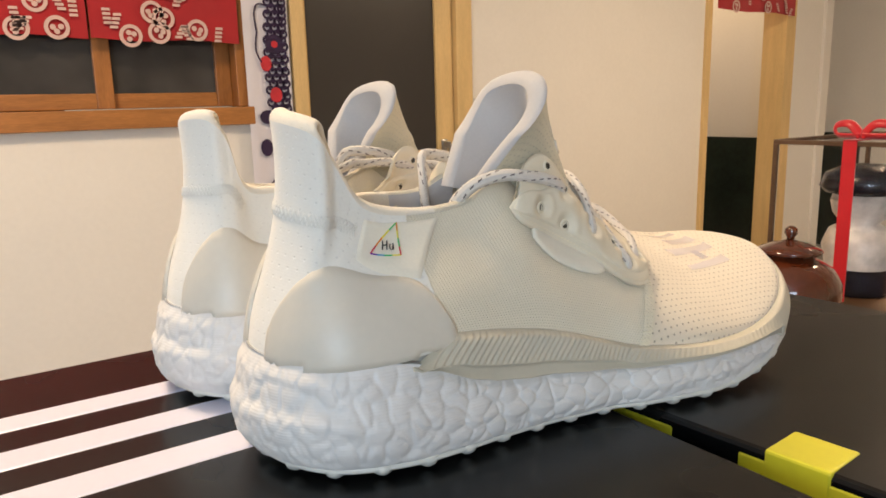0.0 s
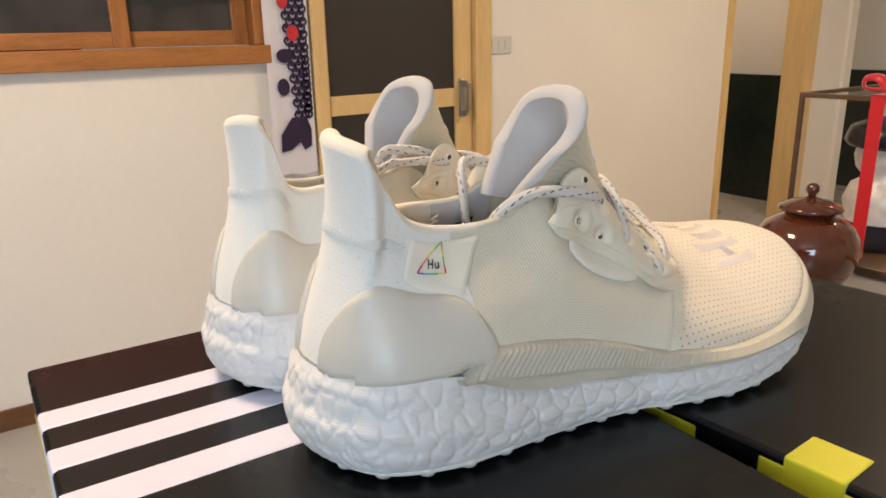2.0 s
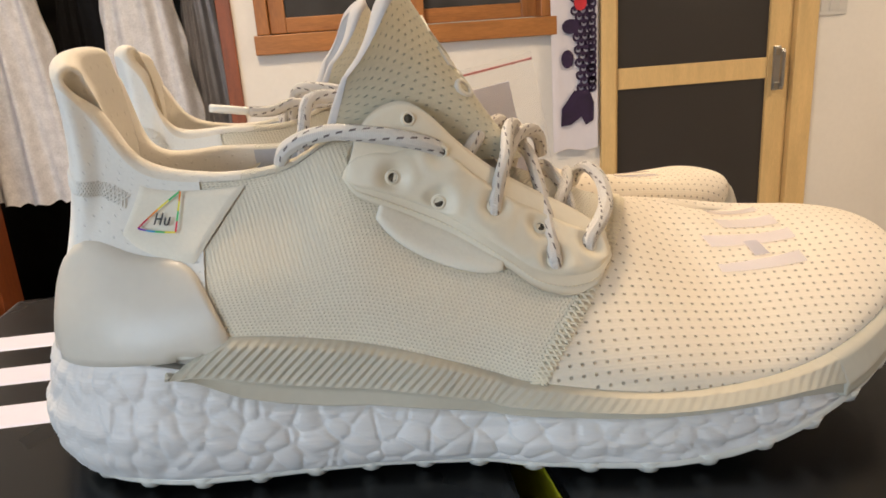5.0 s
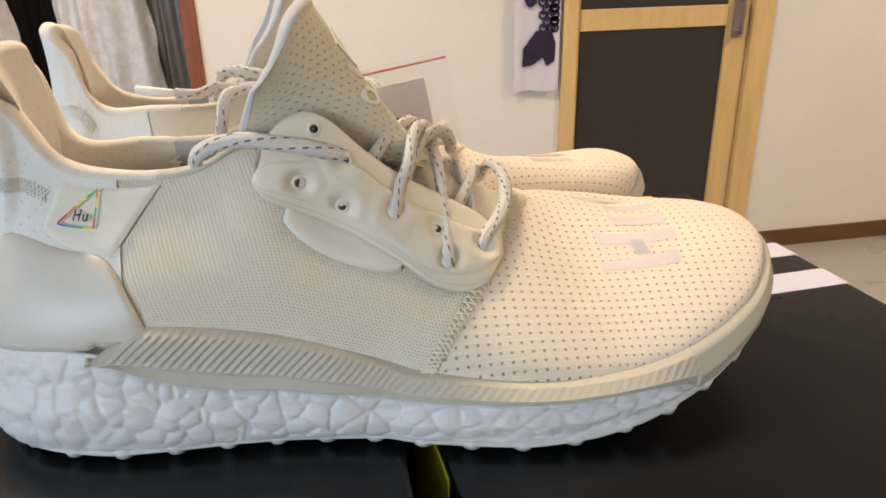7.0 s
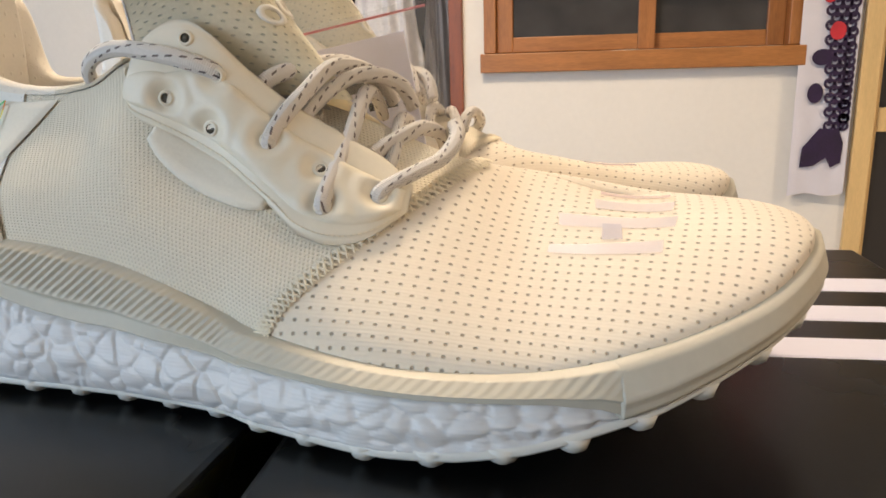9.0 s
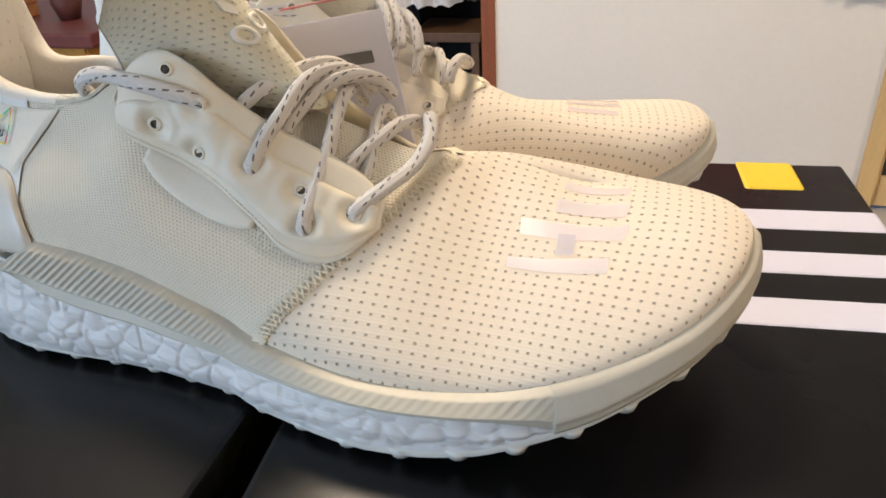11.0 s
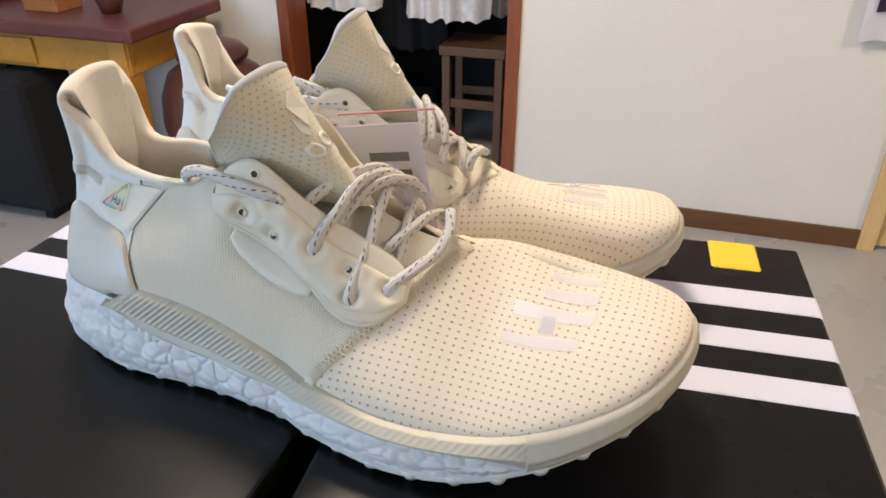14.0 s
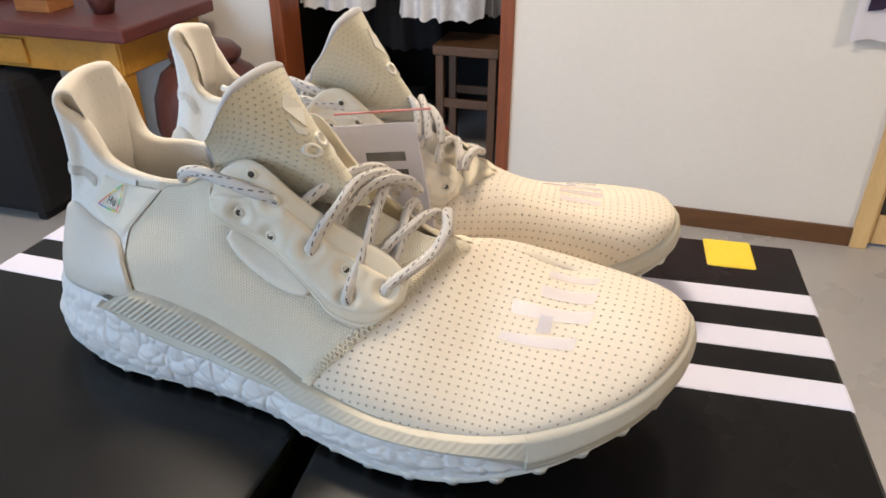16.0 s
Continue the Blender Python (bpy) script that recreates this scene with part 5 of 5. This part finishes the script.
stool()
bag = thing("red_bag", -.47, 2.92, 0, "small crumpled red bag on the closet floor", "bag")
turned("body", [(.0, 0), (.05, .0), (.06, .03), (.05, .08), (.03, .11), (.0, .115)], M["ribbon"], bag, "", 16)
heap = thing("dark_bundle", -.78, 3.1, 0, "dark bundle of folded cloth on the closet floor", "bundle")
for dx, dz, w, r in ((0, 0, .25, 3), (.02, .065, .22, -6), (-.015, .12, .2, 9)):
    fold = box_part("folded_cloth", (-w, -.15, 0), (w, .15, .06), M["dark"], heap, bevel=.025)
    fold.matrix_local = pose(dx, 0, dz, 0, 0, r)


# ---- the corner with the painted table ----
def painted_table():
    t = thing("painted_table", -1.75, 2.16, 0, "old yellow painted table with a dark red top", "table")
    box_part("tabletop", (-.62, -.26, .665), (.55, .26, .71), M["maroon_paint"], t, bevel=.008)
    box_part("apron", (-.56, -.225, .55), (.5, -.2, .664), M["yellow_paint"], t)
    box_part("apron", (.475, -.2, .55), (.5, .2, .664), M["yellow_paint"], t)
    for x in (-.36, -.02):
        d = box_part("drawer_front", (x - .15, -.238, .565), (x + .15, -.226, .65), M["yellow_paint"], t)
        turned("knob", [(.0, 0), (.012, 0), (.014, .01), (.0, .018)], M["maroon_paint"], d, "", 12).matrix_local = pose(x, -.238, .607, 90)
    for sx in (-.53, .46):
        for sy in (-.2, .2):
            box_part("leg", (sx - .035, sy - .035, 0), (sx + .035, sy + .035, .664), M["yellow_paint"], t, bevel=.006)
    return t


painted_table()


def urn(x, y, r, h, mat, label):
    t = thing("urn", x, y, 0, label, "urn")
    turned("body", [(0, 0), (.55 * r, 0), (.62 * r, .02), (.85 * r, .25 * h), (r, .55 * h), (.96 * r, .7 * h), (.8 * r, .82 * h), (.55 * r, .88 * h), (.5 * r, .9 * h), (.0, .9 * h)], mat, t)
    turned("lid", [(.0, .901 * h), (.6 * r, .901 * h), (.62 * r, .93 * h), (.5 * r, .97 * h), (.2 * r, h), (0, h)], mat, t)
    return t


urn(-1.10, 2.17, .2, .63, M["urn_glaze"], "large maroon glazed urn with a lid on the floor")


def suitcase():
    t = thing("suitcase", -1.84, 1.96, 0, "black cloth suitcase standing under the table", "suitcase")
    box_part("body", (-.2, -.13, .03), (.2, .13, .53), M["dark"], t, bevel=.035)
    for sx in (-.15, .15):
        box_part("foot", (sx - .02, -.1, 0), (sx + .02, .1, .032), M["dark"], t)
    box_part("handle", (-.06, -.012, .53), (.06, .012, .55), M["dark"], t, bevel=.005)
    return t


suitcase()
for x, w, d, h, mat, lab in ((-2.02, .2, .26, .05, M["maroon_paint"], "flat dark red box lying on the painted table"), (-1.66, .14, .12, .06, M["honey_wood"], "small wooden box on the painted table"), (-1.42, .09, .09, .11, M["urn_glaze"], "small brown pot on the painted table")):
    b = thing("storage_box" if h < .1 else "small_pot", x, 2.1, .71, lab, "box" if h < .1 else "pot")
    if h < .1:
        box_part("body", (-w / 2, -d / 2, 0), (w / 2, d / 2, h * .7), mat, b)
        box_part("lid", (-w / 2 - .004, -d / 2 - .004, h * .7), (w / 2 + .004, d / 2 + .004, h), mat, b)
    else:
        turned("body", [(0, 0), (w * .35, 0), (w * .55, h * .5), (w * .4, h * .9), (w * .45, h), (w * .35, h), (w * .3, h * .6), (0, h * .1)], mat, b, "", 24)
bottle = thing("water_bottle", -2.05, 1.62, 0, "blue plastic water bottle on the floor", "bottle")
turned("body", [(0, 0), (.04, 0), (.042, .02), (.042, .17), (.03, .2), (.014, .22), (.014, .225)], S["p_cyan"], bottle, "", 20)
turned("cap", [(.0, .226), (.017, .226), (.017, .245), (0, .246)], M["white_card"], bottle, "", 16)


# ---- the low cabinet with the jar and the glass case ----
def low_cabinet():
    t = thing("low_cabinet", 1.47, .43, 0, "low dark wooden cabinet with a grey top", "cabinet")
    box_part("body", (-.43, -.29, .05), (.43, .272, .745), M["dark_wood"], t)
    box_part("top", (-.44, -.3, .745), (.44, .283, .77), M["midnight"], t)
    box_part("plinth", (-.41, -.27, 0), (.41, .255, .05), M["dark_wood"], t)
    for y0, y1 in ((-.28, -.012), (.004, .268)):
        d = box_part("cabinet_door", (-.445, y0, .07), (-.431, y1, .735), M["dark_wood"], t)
        box_part("handle", (-.46, (y0 + y1) / 2 - .01, .4), (-.446, (y0 + y1) / 2 + .01, .5), M["steel"], d)
    return t


low_cabinet()


def glazed_jar():
    t = thing("lidded_jar", 1.128, .618, .77, "glossy brown glazed jar with a knobbed lid", "jar")
    turned("body", [(0, 0), (.055, 0), (.06, .006), (.082, .04), (.092, .075), (.09, .10), (.075, .125), (.055, .138), (.044, .143), (.042, .150), (0, .150)], M["jar_glaze"], t)
    lid = turned("lid", [(0, .1505), (.050, .1505), (.056, .155), (.053, .160), (.035, .168), (.015, .173), (.008, .176), (0, .176)], M["jar_glaze"], t)
    turned("knob", [(0, .175), (.006, .175), (.007, .181), (.0115, .188), (.0105, .196), (.005, .201), (0, .202)], M["jar_glaze"], lid)
    t.matrix_world = t.matrix_world @ Matrix.Scale(.86, 4)
    return t


glazed_jar()


def glass_case():
    t = thing("glass_case", 1.27, .25, .77, "glass display case with brown edges tied with red ribbon", "display case")
    w, d, h, e = .34, .485, .29, .008
    for x in (0, w):
        for y in (0, d):
            box_part("edge", (x - e / 2, y - e / 2, .012), (x + e / 2, y + e / 2, h), M["dark_wood"], t, bevel=.001)
    for z in (.006, h):
        for y in (0, d):
            box_part("edge", (-e / 2, y - e / 2, z), (w + e / 2, y + e / 2, z + e), M["dark_wood"], t, bevel=.001)
        for x in (0, w):
            box_part("edge", (x - e / 2, e / 2, z), (x + e / 2, d - e / 2, z + e), M["dark_wood"], t, bevel=.001)
    box_part("base", (-.006, -.006, 0), (w + .006, d + .006, .006), M["dark_wood"], t, bevel=.001)
    for lo, hi in (((-.001, .006, .016), (.001, d - .006, h - .002)), ((w - .001, .006, .016), (w + .001, d - .006, h - .002)), ((.006, d - .001, .016), (w - .006, d + .001, h - .002)), ((.006, -.001, .016), (w - .006, .001, h - .002)), ((.006, .006, h + .002), (w - .006, d - .006, h + .004))):
        g = box_part("pane", lo, hi, M["clear"], t, bevel=0)
        g.visible_shadow = False
    return t


glass_case()
ribbon = thing("ribbon", 1.27, .605, .77, "red satin ribbon tied round the glass case with a bow", "ribbon")
box_part("band", (-.0065, -.011, .03), (-.0045, .011, .3005), M["ribbon"], ribbon, bevel=0)
box_part("band", (-.0065, -.011, .299), (.3475, .011, .301), M["ribbon"], ribbon, bevel=0)
for sy in (-1, 1):
    tube("bow_loop", [(.03, 0, .304), (.03, sy * .02, .325), (.035, sy * .045, .322), (.035, sy * .04, .306), (.03, 0, .306)], .008, M["ribbon"], ribbon, "", 8, 6, .4)


def figurine():
    """A painted figurine as one plain turned body with a dark cap."""
    prof = [(0, 0), (.05, 0), (.055, .01), (.052, .05), (.06, .09), (.05, .12), (.03, .132), (.045, .15), (.05, .172), (.047, .186), (.062, .19), (.07, .2), (.062, .225), (.03, .24), (0, .243)]
    steps, verts, fm = 28, [], []
    for r, z in prof:
        for k in range(steps):
            a = 2 * math.pi * k / steps
            verts.append((r * math.cos(a), r * math.sin(a) * 1.05, z))
    faces = grid(len(prof), steps, True)
    fm = [1 if (f[0] // steps >= 9 or f[0] // steps < 3) else 0 for f in faces]
    ob = mesh_object("figurine", verts, faces, M["figure_paint"], None, True, None, "", [M["doll_black"]], fm)
    ob.matrix_world = pose(1.43, .655, .777)
    return tagged(ob, "pale painted figurine with a black cap inside the case", "figurine")


figurine()


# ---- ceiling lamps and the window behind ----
# the last fixture is added to go with the unseen passage lamp
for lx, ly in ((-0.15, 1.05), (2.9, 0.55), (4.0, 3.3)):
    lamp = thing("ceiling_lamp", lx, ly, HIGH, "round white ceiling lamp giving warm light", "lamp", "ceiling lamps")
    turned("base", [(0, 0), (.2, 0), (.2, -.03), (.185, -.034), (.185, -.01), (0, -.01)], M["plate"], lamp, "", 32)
blind = thing("window_frame_back", -1.9, BACK_Y - .06, .9, "white window frame in the rear wall", "window")
blind["kind"] = "structure"
blind.name = "window_2"
for lo, hi in (((-.8, -.04, 0), (-.75, .04, 1.3)), ((.75, -.04, 0), (.8, .04, 1.3)), ((-.75, -.04, 0), (.75, .04, .05)), ((-.75, -.04, 1.25), (.75, .04, 1.3)), ((-.025, -.03, .05), (.025, .03, 1.25))):
    box_part("window_frame", lo, hi, M["plate"], blind)
